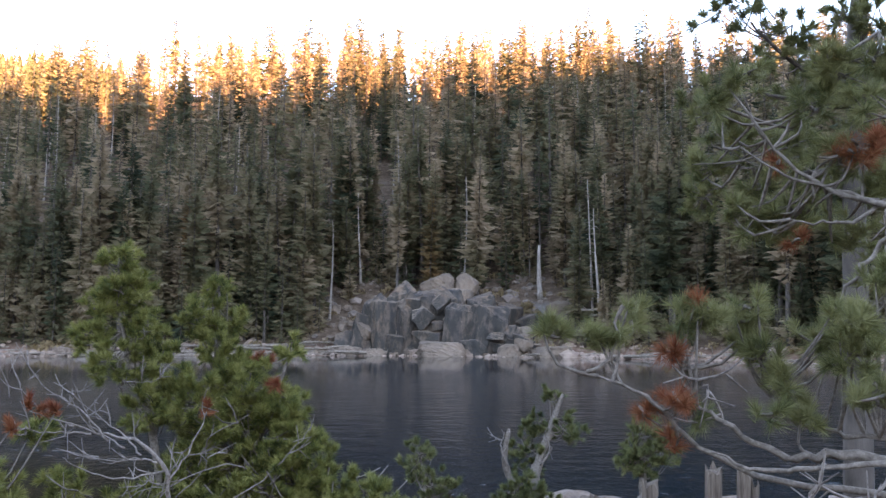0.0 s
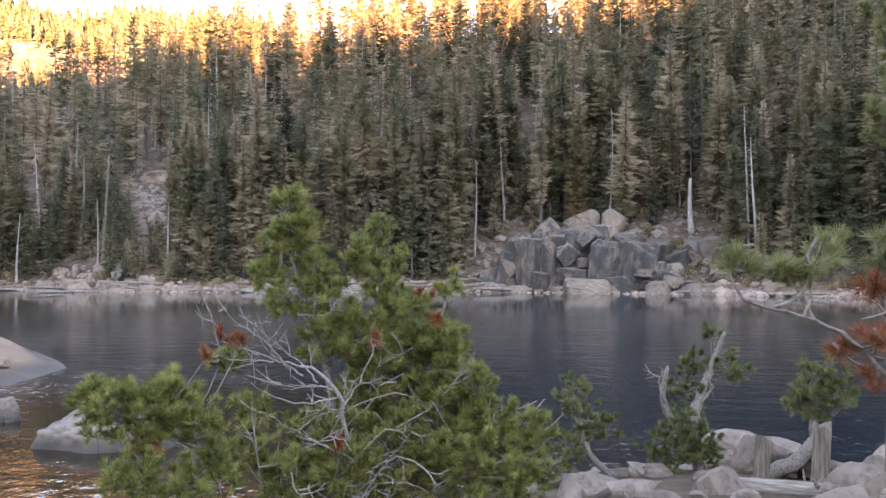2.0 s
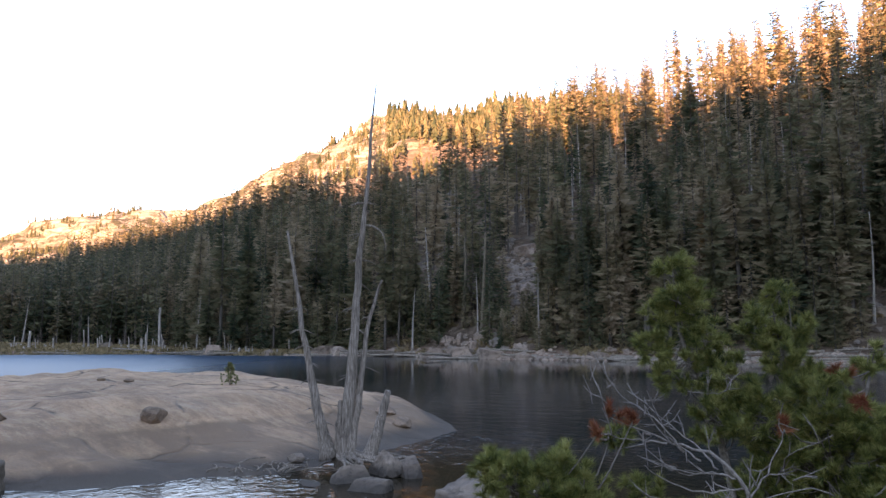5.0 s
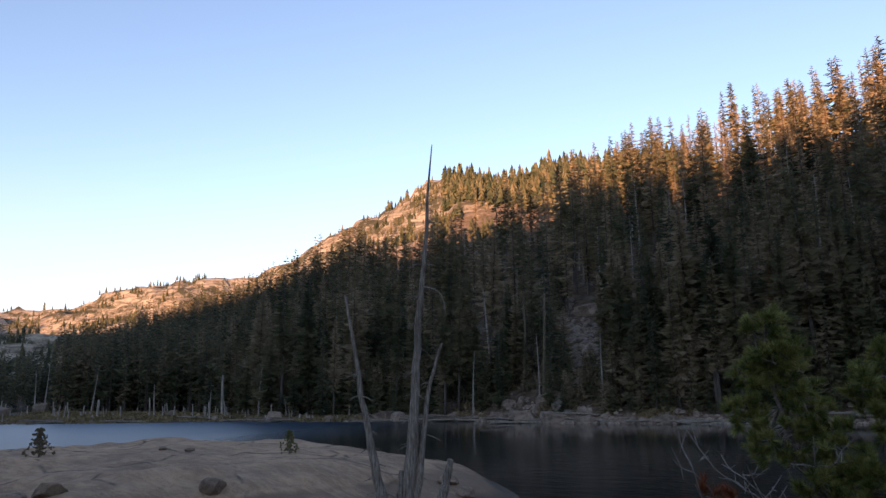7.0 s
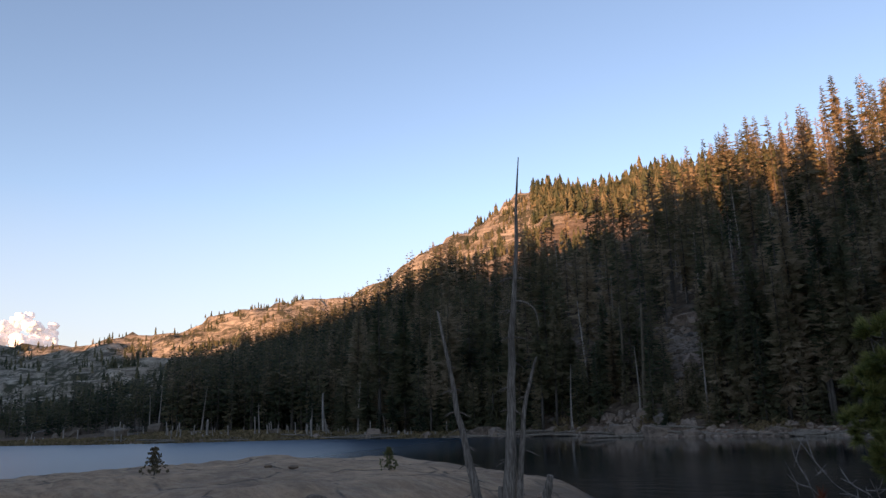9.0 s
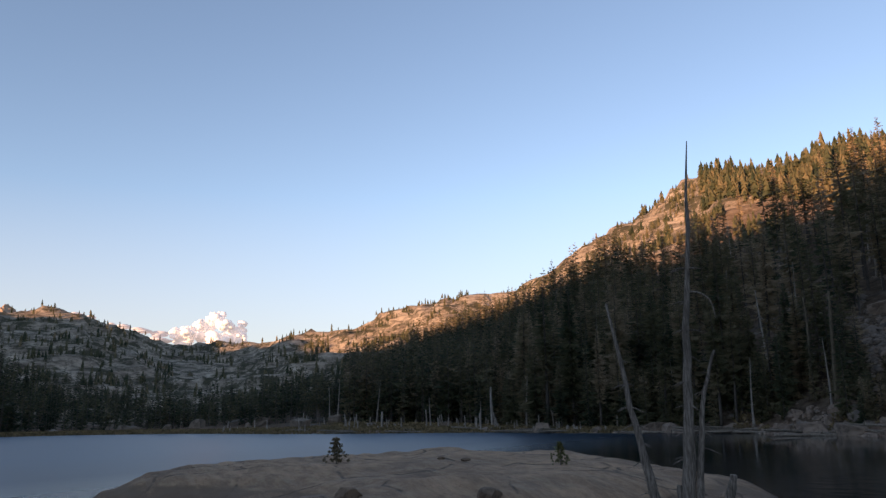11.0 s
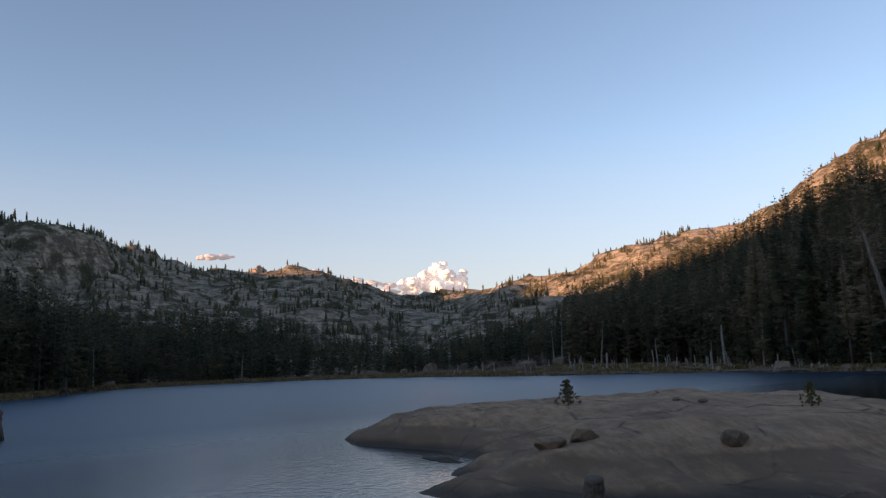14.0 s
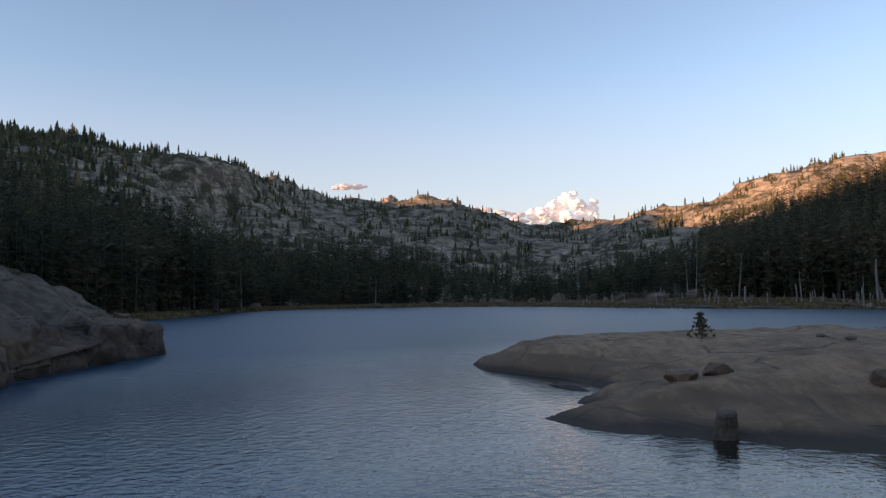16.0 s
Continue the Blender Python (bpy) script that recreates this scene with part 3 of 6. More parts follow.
def belt_boulders():
    """Pale boulders that show at the foot of the far trees."""
    r = np.random.default_rng(77)
    for az, out, s in ((72, 20, 2.0), (74.5, 34, 2.6), (75.5, 22, 1.6), (79, 14, 1.8), (81, 12, 1.2), (83.5, 20, 2.6), (85, 10, 1.6), (86, 30, 2.4), (88, 12, 2.2), (92, 16, 3.0), (93, 15, 1.8), (96.5, 14, 2.4), (101.5, 16, 2.2), (67, 26, 1.5), (64, 22, 1.2), (61.5, 14, 1.1), (69.5, 40, 2.6), (78, 50, 3.0)):
        p = at(az, float(np.interp(az, LAND_AZ, LAND_SHORE)) + out)
        put_rock(SHORE_ROCKS[r.integers(7)], spin(p.x, p.y, p.z + 0.1, s, r, 1.1), "large pale granite boulder at the foot of the far trees", "boulders behind the marsh")


belt_boulders()


def scree_boulders():
    """Pale blocks of the scree that comes down to the shore between the firs."""
    r = np.random.default_rng(78)
    for k in range(64):
        if k < 30:
            az, out, s = r.normal(36.4, 1.7), 1.0 + 7.5 * r.random(), min(0.35 + 0.3 * r.pareto(2.2), 1.3)
        else:
            az, out, s = r.normal(31.6, 0.9), r.uniform(15, 38), min(0.30 + 0.35 * r.pareto(2.0), 1.6)
        p = at(az, float(np.interp(az, LAND_AZ, LAND_SHORE)) + out)
        put_rock(BEACH_ROCKS[r.integers(7)], spin(p.x, p.y, p.z + 0.15 * s, s, r), "pale pinkish granite block in the scree", "scree blocks", "scree_block")
    for k in range(22):
        az, out, s = r.normal(5.7, 0.7), r.uniform(17, 34), r.uniform(0.6, 1.3)
        p = at(az, float(np.interp(az, LAND_AZ, LAND_SHORE)) + out)
        put_rock(SHORE_ROCKS[r.integers(7)], spin(p.x, p.y, p.z + 0.15 * s, s, r), "pale granite block in a clearing of the slope forest", "clearing blocks", "scree_block")


scree_boulders()


def cliff_outcrop():
    """Blocky wall at the water with talus over it and two big pale boulders on top."""
    r = np.random.default_rng(11)
    blocks = [hull_mesh("cliff_block", 500 + i, GRANITE_CLIFF, True, 0.07, 0.26, 0.045) for i in range(10)]
    pale = [hull_mesh("boulder", 540 + i, GRANITE, i % 2 == 0, 0.12, 0.3, 0.05) for i in range(5)]

    def put(me, az, out, z, wide, tall, label, group, name="cliff_block", deep=0.95, lean=9):
        p = at(az, float(np.interp(az, LAND_AZ, LAND_SHORE)) + out)
        m = pose(p.x, p.y, z + tall / 2, r.normal(0, lean), r.normal(0, lean), az + r.uniform(-30, 30)) @ Matrix.Diagonal((wide / 1.75, wide / 1.75 * deep, tall / 1.75, 1))
        put_rock(me, m, label, group, name)
    wall = "dark-streaked granite block of the lakeside cliff"
    # bearing, distance behind the water's edge, foot, width, height
    for k, (az, out, z, wide, tall) in enumerate([
            (6.0, 2.3, -0.6, 2.8, 4.8), (4.3, 2.0, -0.6, 3.3, 5.9), (2.5, 1.8, -0.6, 3.0, 6.2), (0.8, 3.2, 1.6, 4.2, 4.4), (0.9, 1.8, -0.6, 3.0, 3.2),
            (-1.1, 1.9, -0.6, 2.8, 5.6), (-3.0, 2.5, -0.6, 4.0, 6.0), (-4.7, 2.0, -0.6, 2.4, 3.9), (7.3, 2.8, -0.5, 2.2, 2.8), (-5.9, 2.8, -0.4, 2.6, 3.2), (-2.2, 1.0, -0.6, 2.0, 2.3), (3.4, 0.9, -0.6, 2.0, 2.6),
            (5.0, 4.8, 1.0, 3.2, 4.9), (3.0, 5.0, 2.0, 3.4, 4.6), (1.2, 5.2, 2.6, 3.4, 4.4), (-0.9, 5.2, 2.4, 3.6, 4.4), (-2.9, 5.4, 2.0, 3.2, 4.6), (-4.6, 5.2, 1.2, 3.0, 4.2), (-6.4, 5.4, 0.8, 2.6, 3.4)]):
        put(blocks[k % 10], az, out, z, wide, tall, wall, "cliff blocks")
    for k, (az, out, z, wide, tall) in enumerate([(0.4, 6.4, 5.9, 2.9, 3.1), (-1.9, 6.8, 6.2, 2.7, 3.7), (-1.2, 5.4, 5.0, 2.6, 2.4), (1.2, 5.6, 5.0, 2.2, 2.0), (-3.2, 6.2, 4.2, 1.9, 2.0)]):
        put(pale[k], az, out, z, wide, tall, "big pale granite boulder perched on the cliff", "cliff top boulders", "boulder")
    for k, (az, out, wide, tall) in enumerate([(0.3, -0.3, 4.2, 2.0), (6.9, 0.6, 3.0, 1.9), (-8.3, 0.4, 3.0, 1.5), (9.4, 0.9, 1.8, 1.2), (-5.0, 0.5, 2.2, 1.6), (5.2, 0.2, 2.0, 1.2), (10.8, 1.0, 1.7, 1.1)]):
        put(pale[k % 5], az, out, -0.6, wide, tall + 0.2, "large granite boulder at the foot of the cliff", "cliff foot boulders", "boulder", 0.7, 5)
    for k in range(46):
        az = r.uniform(-6.5, 7.5)
        put(blocks[r.integers(10)] if k % 3 else pale[r.integers(5)], az, r.uniform(0.6, 3.4), r.uniform(-0.6, 5.0) * math.exp(-((az - 0.3) / 6.0) ** 4), r.uniform(0.8, 1.9), r.uniform(0.8, 2.2), "split granite block wedged in the lakeside cliff", "cliff blocks", "cliff_block", 0.9, 22)
    for _ in range(150):
        az = r.uniform(-9.5, 8.5)
        out = r.uniform(3.0, 11)
        p = at(az, float(np.interp(az, LAND_AZ, LAND_SHORE)) + out)
        s = min(0.26 + r.pareto(2.6) * 0.34, 1.25)
        lift = 3.4 * math.exp(-((az - 0.6) / 4.6) ** 4) * math.exp(-((out - 5.5) / 3.2) ** 2)
        put_rock(SHORE_ROCKS[r.integers(7)], spin(p.x, p.y, p.z + lift + 0.2 * s, s, r), "broken granite block in the talus", "talus blocks over the cliff", "talus_block")
    for _ in range(70):
        az = r.uniform(-9.5, 9.5)
        p = at(az, float(np.interp(az, LAND_AZ, LAND_SHORE)) + r.uniform(0.1, 2.6))
        s = r.uniform(0.22, 0.7)
        put_rock(SHORE_ROCKS[r.integers(7)], spin(p.x, p.y, p.z + 0.15, s, r, 0.6), "flat granite slab piece in the rubble at the water", "rubble by the cliff", "rubble_slab")


cliff_outcrop()


def rubble(name, label, patches, seed, sizes, mat):
    """Loose stones too many to count, in patches: bearing, distance, width in degrees, depth, count."""
    r = np.random.default_rng(seed)
    base = []
    for i in range(4):
        me = rock_mesh("stone", 80 + i, GRANITE, 1, 6)
        v = np.empty(len(me.vertices) * 3)
        me.vertices.foreach_get("co", v)
        t = np.array([tuple(q.vertices) for q in me.polygons])
        base.append((v.reshape(-1, 3), t))
        bpy.data.meshes.remove(me)
    V, T, n = [], [], 0
    for az0, r0, wide, deep, count in patches:
        for _ in range(count):
            p = at(az0 + r.normal(0, wide / 2), r0 + r.normal(0, deep / 2))
            if p.z < -0.1:
                continue
            s = r.uniform(*sizes) * (1 + r.pareto(4.0))
            v, t = base[r.integers(4)]
            a_ = r.uniform(0, 6.28)
            rot = np.array([[math.cos(a_), -math.sin(a_), 0], [math.sin(a_), math.cos(a_), 0], [0, 0, 1]])
            V.append((v * (s * r.uniform(0.7, 1.4), s, s * 0.7)) @ rot.T + np.array(p))
            T.append(t + n)
            n += len(v)
    tagged(new(name, tri_data(name, np.concatenate(V), np.concatenate(T), [mat])), label, "stones", kind="stuff")


rubble("talus", "grey granite talus and scree on the forest slope", [(31.6, 116, 1.8, 12, 210), (36.3, 101, 3.4, 3.5, 90), (5.6, 110, 1.8, 10, 130), (22.7, 118, 2, 8, 120), (-12, 105, 4, 10, 100), (36, 97, 3, 4, 60), (12, 98, 10, 10, 160), (-5, 95, 5, 6, 90), (42, 120, 5, 8, 90), (24, 140, 20, 22, 180), (-20, 130, 14, 20, 120)], 5, (0.20, 0.56), GRANITE_TALUS)
rubble("shingle", "small pale stones and driftwood chips on the far beach", [(a_, float(np.interp(a_, LAND_AZ, LAND_SHORE)) + 1.0, 6, 2.0, 95) for a_ in range(-27, 62, 5)], 6, (0.15, 0.33), GRANITE_SHORE)


# ---- dead wood ----
def log_mesh(name, length, rad, mat, seed, crook=0.03, sides=9, stubs=3):
    r = np.random.default_rng(seed)
    m = Mesh()
    n = 9
    line = bend([(0, 0, 0), (length * 0.35, r.normal(0, crook * length), r.normal(0, crook * length * 0.3)), (length * 0.7, r.normal(0, crook * length), 0), (length, 0, 0)], n)
    rr = np.linspace(rad, rad * 0.5, n)[:, None] * (1 + 0.1 * r.normal(0, 1, (n, sides)))
    m.tube(line, rr, sides)
    for _ in range(stubs):
        i = r.integers(1, n - 1)
        d = np.array([r.uniform(-0.3, 0.3), r.normal(0, 1), abs(r.normal(0, 1))])
        d *= rad * r.uniform(2, 5) / np.linalg.norm(d)
        m.tube([line[i], line[i] + d * 0.6, line[i] + d], [rad * 0.3, rad * 0.2, rad * 0.06], 5)
    return m.data(name, [mat], True)


def drift_logs():
    r = np.random.default_rng(21)
    meshes = [log_mesh("drift_log", L_, q, LOGWOOD, 30 + i) for i, (L_, q) in enumerate([(6, 0.16), (4.2, 0.13), (3, 0.12), (7.5, 0.2), (2.2, 0.1)])]
    for a0, a1, n in ((2, 30, 90), (30, 60, 85), (-30, 2, 20), (60, 74, 16)):
        for _ in range(n):
            az = r.uniform(a0, a1)
            p = at(az, float(np.interp(az, LAND_AZ, LAND_SHORE)) + r.uniform(0.1, 3.2))
            ob = new("drift_log", meshes[r.integers(5)])
            ob.matrix_world = pose(p.x, p.y, p.z + 0.12, 0, r.uniform(-4, 4), az + r.normal(0, 22) + 180 * r.integers(2))
            tagged(ob, "bleached driftwood log lying on the far shore", "log", "driftwood on the far shore")


drift_logs()


def stag_mesh(name, height, rad, seed, mat, lean=(0, 0), spikes=14, curve=0.02, sides=8, tip=0.15):
    """A bare standing trunk with broken branch spikes."""
    r = np.random.default_rng(seed)
    m = Mesh()
    n = 12
    z = np.linspace(0, 1, n)
    line = np.stack([lean[0] * z + curve * height * np.sin(z * 3 + seed), lean[1] * z + curve * height * np.sin(z * 2.3 + 2 * seed), z * height], 1)
    rr = rad * (1.25 - 0.25 * np.minimum(z * 6, 1)) * (1 - (1 - tip) * z ** 0.9)
    m.tube(line, rr[:, None] * (1 + 0.07 * r.normal(0, 1, (n, sides))), sides)
    for _ in range(spikes):
        k = r.uniform(0.2, 0.93)
        i = min(int(k * (n - 1)), n - 2)
        q = line[i] + (line[i + 1] - line[i]) * (k * (n - 1) - i)
        a_ = r.uniform(0, 6.28)
        l_ = height * r.uniform(0.02, 0.055)
        d = np.array([math.cos(a_), math.sin(a_), r.uniform(-0.5, 0.15)]) * l_
        m.tube([q, q + d * 0.6, q + d + (0, 0, -0.2 * l_)], [rad * 0.14, rad * 0.1, rad * 0.03], 4, cap=False)
    return m.data(name, [mat], True)


def put_stag(me, az, r_, label, group="standing dead trunks", name="dead_tree", turn=0, s=1.0):
    p = at(az, r_)
    ob = new(name, me)
    ob.matrix_world = pose(p.x, p.y, p.z - 0.1, 0, 0, turn) @ Matrix.Diagonal((s, s, s, 1))
    return tagged(ob, label, "dead tree", group)


def far_stags():
    put_stag(stag_mesh("dead_tree", 15.5, 0.28, 1, STAG), 38.95, 112, "tall bleached dead trunk at the lake edge")
    put_stag(stag_mesh("dead_tree", 14.0, 0.22, 2, STAG), -11.5, 83, "thin bleached dead trunk beside the cliff")
    put_stag(stag_mesh("dead_tree", 6.5, 0.35, 3, STAG, tip=0.5), -7.3, 92, "short broken dead trunk above the cliff")
    put_stag(stag_mesh("dead_tree", 6.0, 0.4, 4, STAG, tip=0.55), 22.6, 128, "thick broken white trunk on the slope")
    put_stag(stag_mesh("dead_tree", 14.0, 0.34, 5, YELLOW, tip=0.4), 34.7, 102, "limbless yellow-barked trunk by the talus")
    put_stag(stag_mesh("dead_tree", 13.0, 0.3, 6, YELLOW, tip=0.3), 36.3, 108, "limbless yellow-barked trunk by the talus")
    put_stag(stag_mesh("dead_tree", 12.0, 0.26, 7, STAG, spikes=30), 3.0, 101, "grey dead trunk with short branch stubs on the slope")
    put_stag(stag_mesh("dead_tree", 7.6, 0.34, 8, STAG, tip=0.45, spikes=26), 58.05, 143, "stout bleached dead trunk in the marsh")
    put_stag(stag_mesh("dead_tree", 5.2, 0.2, 9, STAG), 58.9, 146, "thin dead trunk in the marsh")
    put_stag(stag_mesh("dead_tree", 10.5, 0.22, 10, STAG, lean=(1.6, 0.6)), 66.6, 182, "leaning dead trunk in the marsh")
    put_stag(stag_mesh("dead_tree", 3.6, 0.3, 11, STAG, tip=0.6, spikes=3), 66.1, 150, "bleached stump in the marsh")
    put_stag(stag_mesh("dead_tree", 10.5, 0.2, 12, STAG), 69.3, 190, "thin dead trunk in the marsh")
    put_stag(stag_mesh("dead_tree", 9.5, 0.2, 13, STAG), 70.0, 192, "thin dead trunk in the marsh")
    put_stag(stag_mesh("dead_tree", 6.0, 0.18, 14, STAG), 62.6, 150, "thin dead trunk in the marsh")
    put_stag(stag_mesh("dead_tree", 9.0, 0.2, 15, STAG), 92.7, 222, "pale dead trunk before the dark far forest")
    put_stag(stag_mesh("dead_tree", 9.0, 0.24, 16, STAG, spikes=30), 102.5, 190, "pale dead trunk before the dark far forest")
    r = np.random.default_rng(8)
    stubs = [stag_mesh("marsh_stump", h, q, 50 + i, STAG, lean=(0.12 * h, 0), spikes=2, tip=0.6) for i, (h, q) in enumerate([(1.3, 0.22), (2.1, 0.18), (0.9, 0.26), (3.2, 0.16)])]
    for _ in range(135):
        az = r.uniform(49, 69) if r.random() < 0.8 else r.uniform(68, 78)
        put_stag(stubs[r.integers(4)], az, float(np.interp(az, LAND_AZ, LAND_SHORE)) + r.uniform(0.5, 8 + 0.7 * tree_line(az)), "bleached stump standing in the marsh", "marsh stumps", "marsh_stump", r.uniform(0, 360), r.uniform(0.5, 1.15))
    thin = [stag_mesh("slope_snag", h, 0.17, 70 + i, STAG, spikes=20) for i, h in enumerate((9, 12, 16))]
    for _ in range(95):
        az = r.uniform(-30, 56)
        put_stag(thin[r.integers(3)], az, float(np.interp(az, LAND_AZ, LAND_SHORE)) + r.uniform(3, 75), "grey dead trunk standing in the slope forest", "dead trunks in the forest", "slope_snag", r.uniform(0, 360))


far_stags()


# ---- conifers ----
def bough(r, V, T, n, z0, length, az, droop, segs, fat=1.0):
    """One drooping fern-like bough: a spine with a serrated skirt on both sides and a hanging web."""
    ca, sa = math.cos(az), math.sin(az)
    w = length * r.uniform(0.25, 0.40) * fat
    fall = droop * r.uniform(0.5, 1.3)

    def loc(u, side, dn):
        return (ca * u * length - sa * side, sa * u * length + ca * side, z0 + length * (0.10 * u - fall * u + 0.45 * fall * u * u) - dn)
    us = np.linspace(0.0, 1.0, segs + 1)
    for u in us:
        V.append(loc(u, 0, 0))
    for sgn in (1, -1):
        for i in range(segs):
            u = us[i] + (1.1 + 0.5 * r.random()) / segs
            side = sgn * w * (1.0 - 0.75 * us[i]) * r.uniform(0.6, 1.2)
            V.append(loc(min(u, 1.08), side, abs(side) * r.uniform(0.25, 0.75)))
            T.append((n + i, n + i + 1, n + segs + 1 + (i if sgn > 0 else segs + i)))
    V.append(loc(0.5, 0, (0.16 * length + 0.12) * r.uniform(0.6, 1.4) * fat))
    T.append((n, n + segs, n + 3 * segs + 1))
    return n + 3 * segs + 2


def crown(seed, height, spread, boughs, bare, droop, segs, fat=1.0, thin=0.0, blunt=0.55):
    """The boughs of a narrow mountain fir, longest near the foot of the crown, in uneven whorls."""
    r = np.random.default_rng(seed)
    V, T, n = [], [], 0
    lop = r.uniform(0, 6.283)
    for b in range(boughs):
        k = bare + (1 - bare) * (b + r.random()) / boughs
        if r.random() < thin * (1 - k):
            continue
        az = b * 2.399 + r.normal(0, 0.5)
        ragged = 0.80 + 0.20 * math.sin(k * height * 2.1 + seed) + 0.18 * math.cos(az - lop)
        length = 1.40 * spread * ((1 - k) ** blunt * min(1, 0.45 + 2.4 * (k - bare)) * ragged + 0.08) * r.uniform(0.55, 1.2)
        n = bough(r, V, T, n, k * height, length, az, droop * (1.3 - 0.9 * k), segs, fat)
    return np.array(V), np.array(T)


def conifer(seed, height, spread, branches, bare=0.15, droop=0.35, thin=0.0, sides=5, lev=5, fat=1.0, segs=3):
    """Arrays of a whole conifer: vertices, triangles, slots (0 wood, 1 needles)."""
    V, T = [], []
    zz = np.linspace(0, height, lev)
    rad = height * 0.0105 * (1 - 0.95 * zz / height)
    for z, q in zip(zz, rad):
        for j in range(sides):
            V.append((q * math.cos(j * 6.283 / sides), q * math.sin(j * 6.283 / sides), z))
    for i in range(lev - 1):
        for j in range(sides):
            p, q = i * sides + j, i * sides + (j + 1) % sides
            T += [(p, q, q + sides), (p, q + sides, p + sides)]
    v, t = crown(seed, height, spread, branches, bare, droop, segs, fat, thin)
    return np.concatenate([np.array(V), v]), np.concatenate([np.array(T), t + len(V)]), np.concatenate([np.zeros(len(T)), np.ones(len(t))])


def spire(seed, height, spread, tiers, sides=7):
    """A far conifer: ragged overlapping skirts of boughs on a thin stem."""
    r = np.random.default_rng(seed)
    V, T, S = [(-0.12, 0, 0), (0.12, 0, 0), (0, 0, height * 0.6), (0, -0.12, 0), (0, 0.12, 0)], [(0, 1, 2), (3, 4, 2)], [0, 0]
    for k in range(tiers):
        u = k / tiers
        low = height * (0.08 + 0.86 * u ** 0.9)
        top = min(low + height * (0.30 - 0.1 * u) + 0.4, height * 1.02)
        rad = spread * ((1 - u) ** 0.7 * 0.95 + 0.10)
        n = len(V)
        V.append((r.normal(0, 0.05), r.normal(0, 0.05), top))
        a0 = r.uniform(0, 6.28)
        for j in range(2 * sides):
            a_ = a0 + j * 3.1416 / sides
            q = rad * (r.uniform(0.75, 1.25) if j % 2 else r.uniform(0.3, 0.6))
            V.append((q * math.cos(a_), q * math.sin(a_), low + (0 if j % 2 else 0.10 * height * r.uniform(0.2, 0.9)) + r.normal(0, 0.02) * height))
        for j in range(2 * sides):
            T.append((n, n + 1 + j, n + 1 + (j + 1) % (2 * sides)))
            S.append(1)
    return np.array(V), np.array(T), np.array(S)


def trunk_data(height, seed, lean=0.0):
    r = np.random.default_rng(seed)
    m = Mesh()
    z = np.linspace(0, 1, 8)
    m.tube(np.stack([lean * z, 0.01 * height * np.sin(z * 4 + seed), z * height], 1), height * 0.0115 * (1 - 0.92 * z) + 0.01, 7)
    stubs = Mesh()
    for _ in range(26):
        k = r.uniform(0.05, 0.5)
        a_ = r.uniform(0, 6.28)
        l_ = r.uniform(0.4, 1.1)
        q = np.array([lean * k, 0, k * height])
        stubs.tube([q, q + (math.cos(a_) * l_, math.sin(a_) * l_, -0.3 * l_)], [0.025, 0.008], 3, cap=False)
    return m.data("trunk", [BARK], True), stubs.data("dead_twigs", [BARK], True)


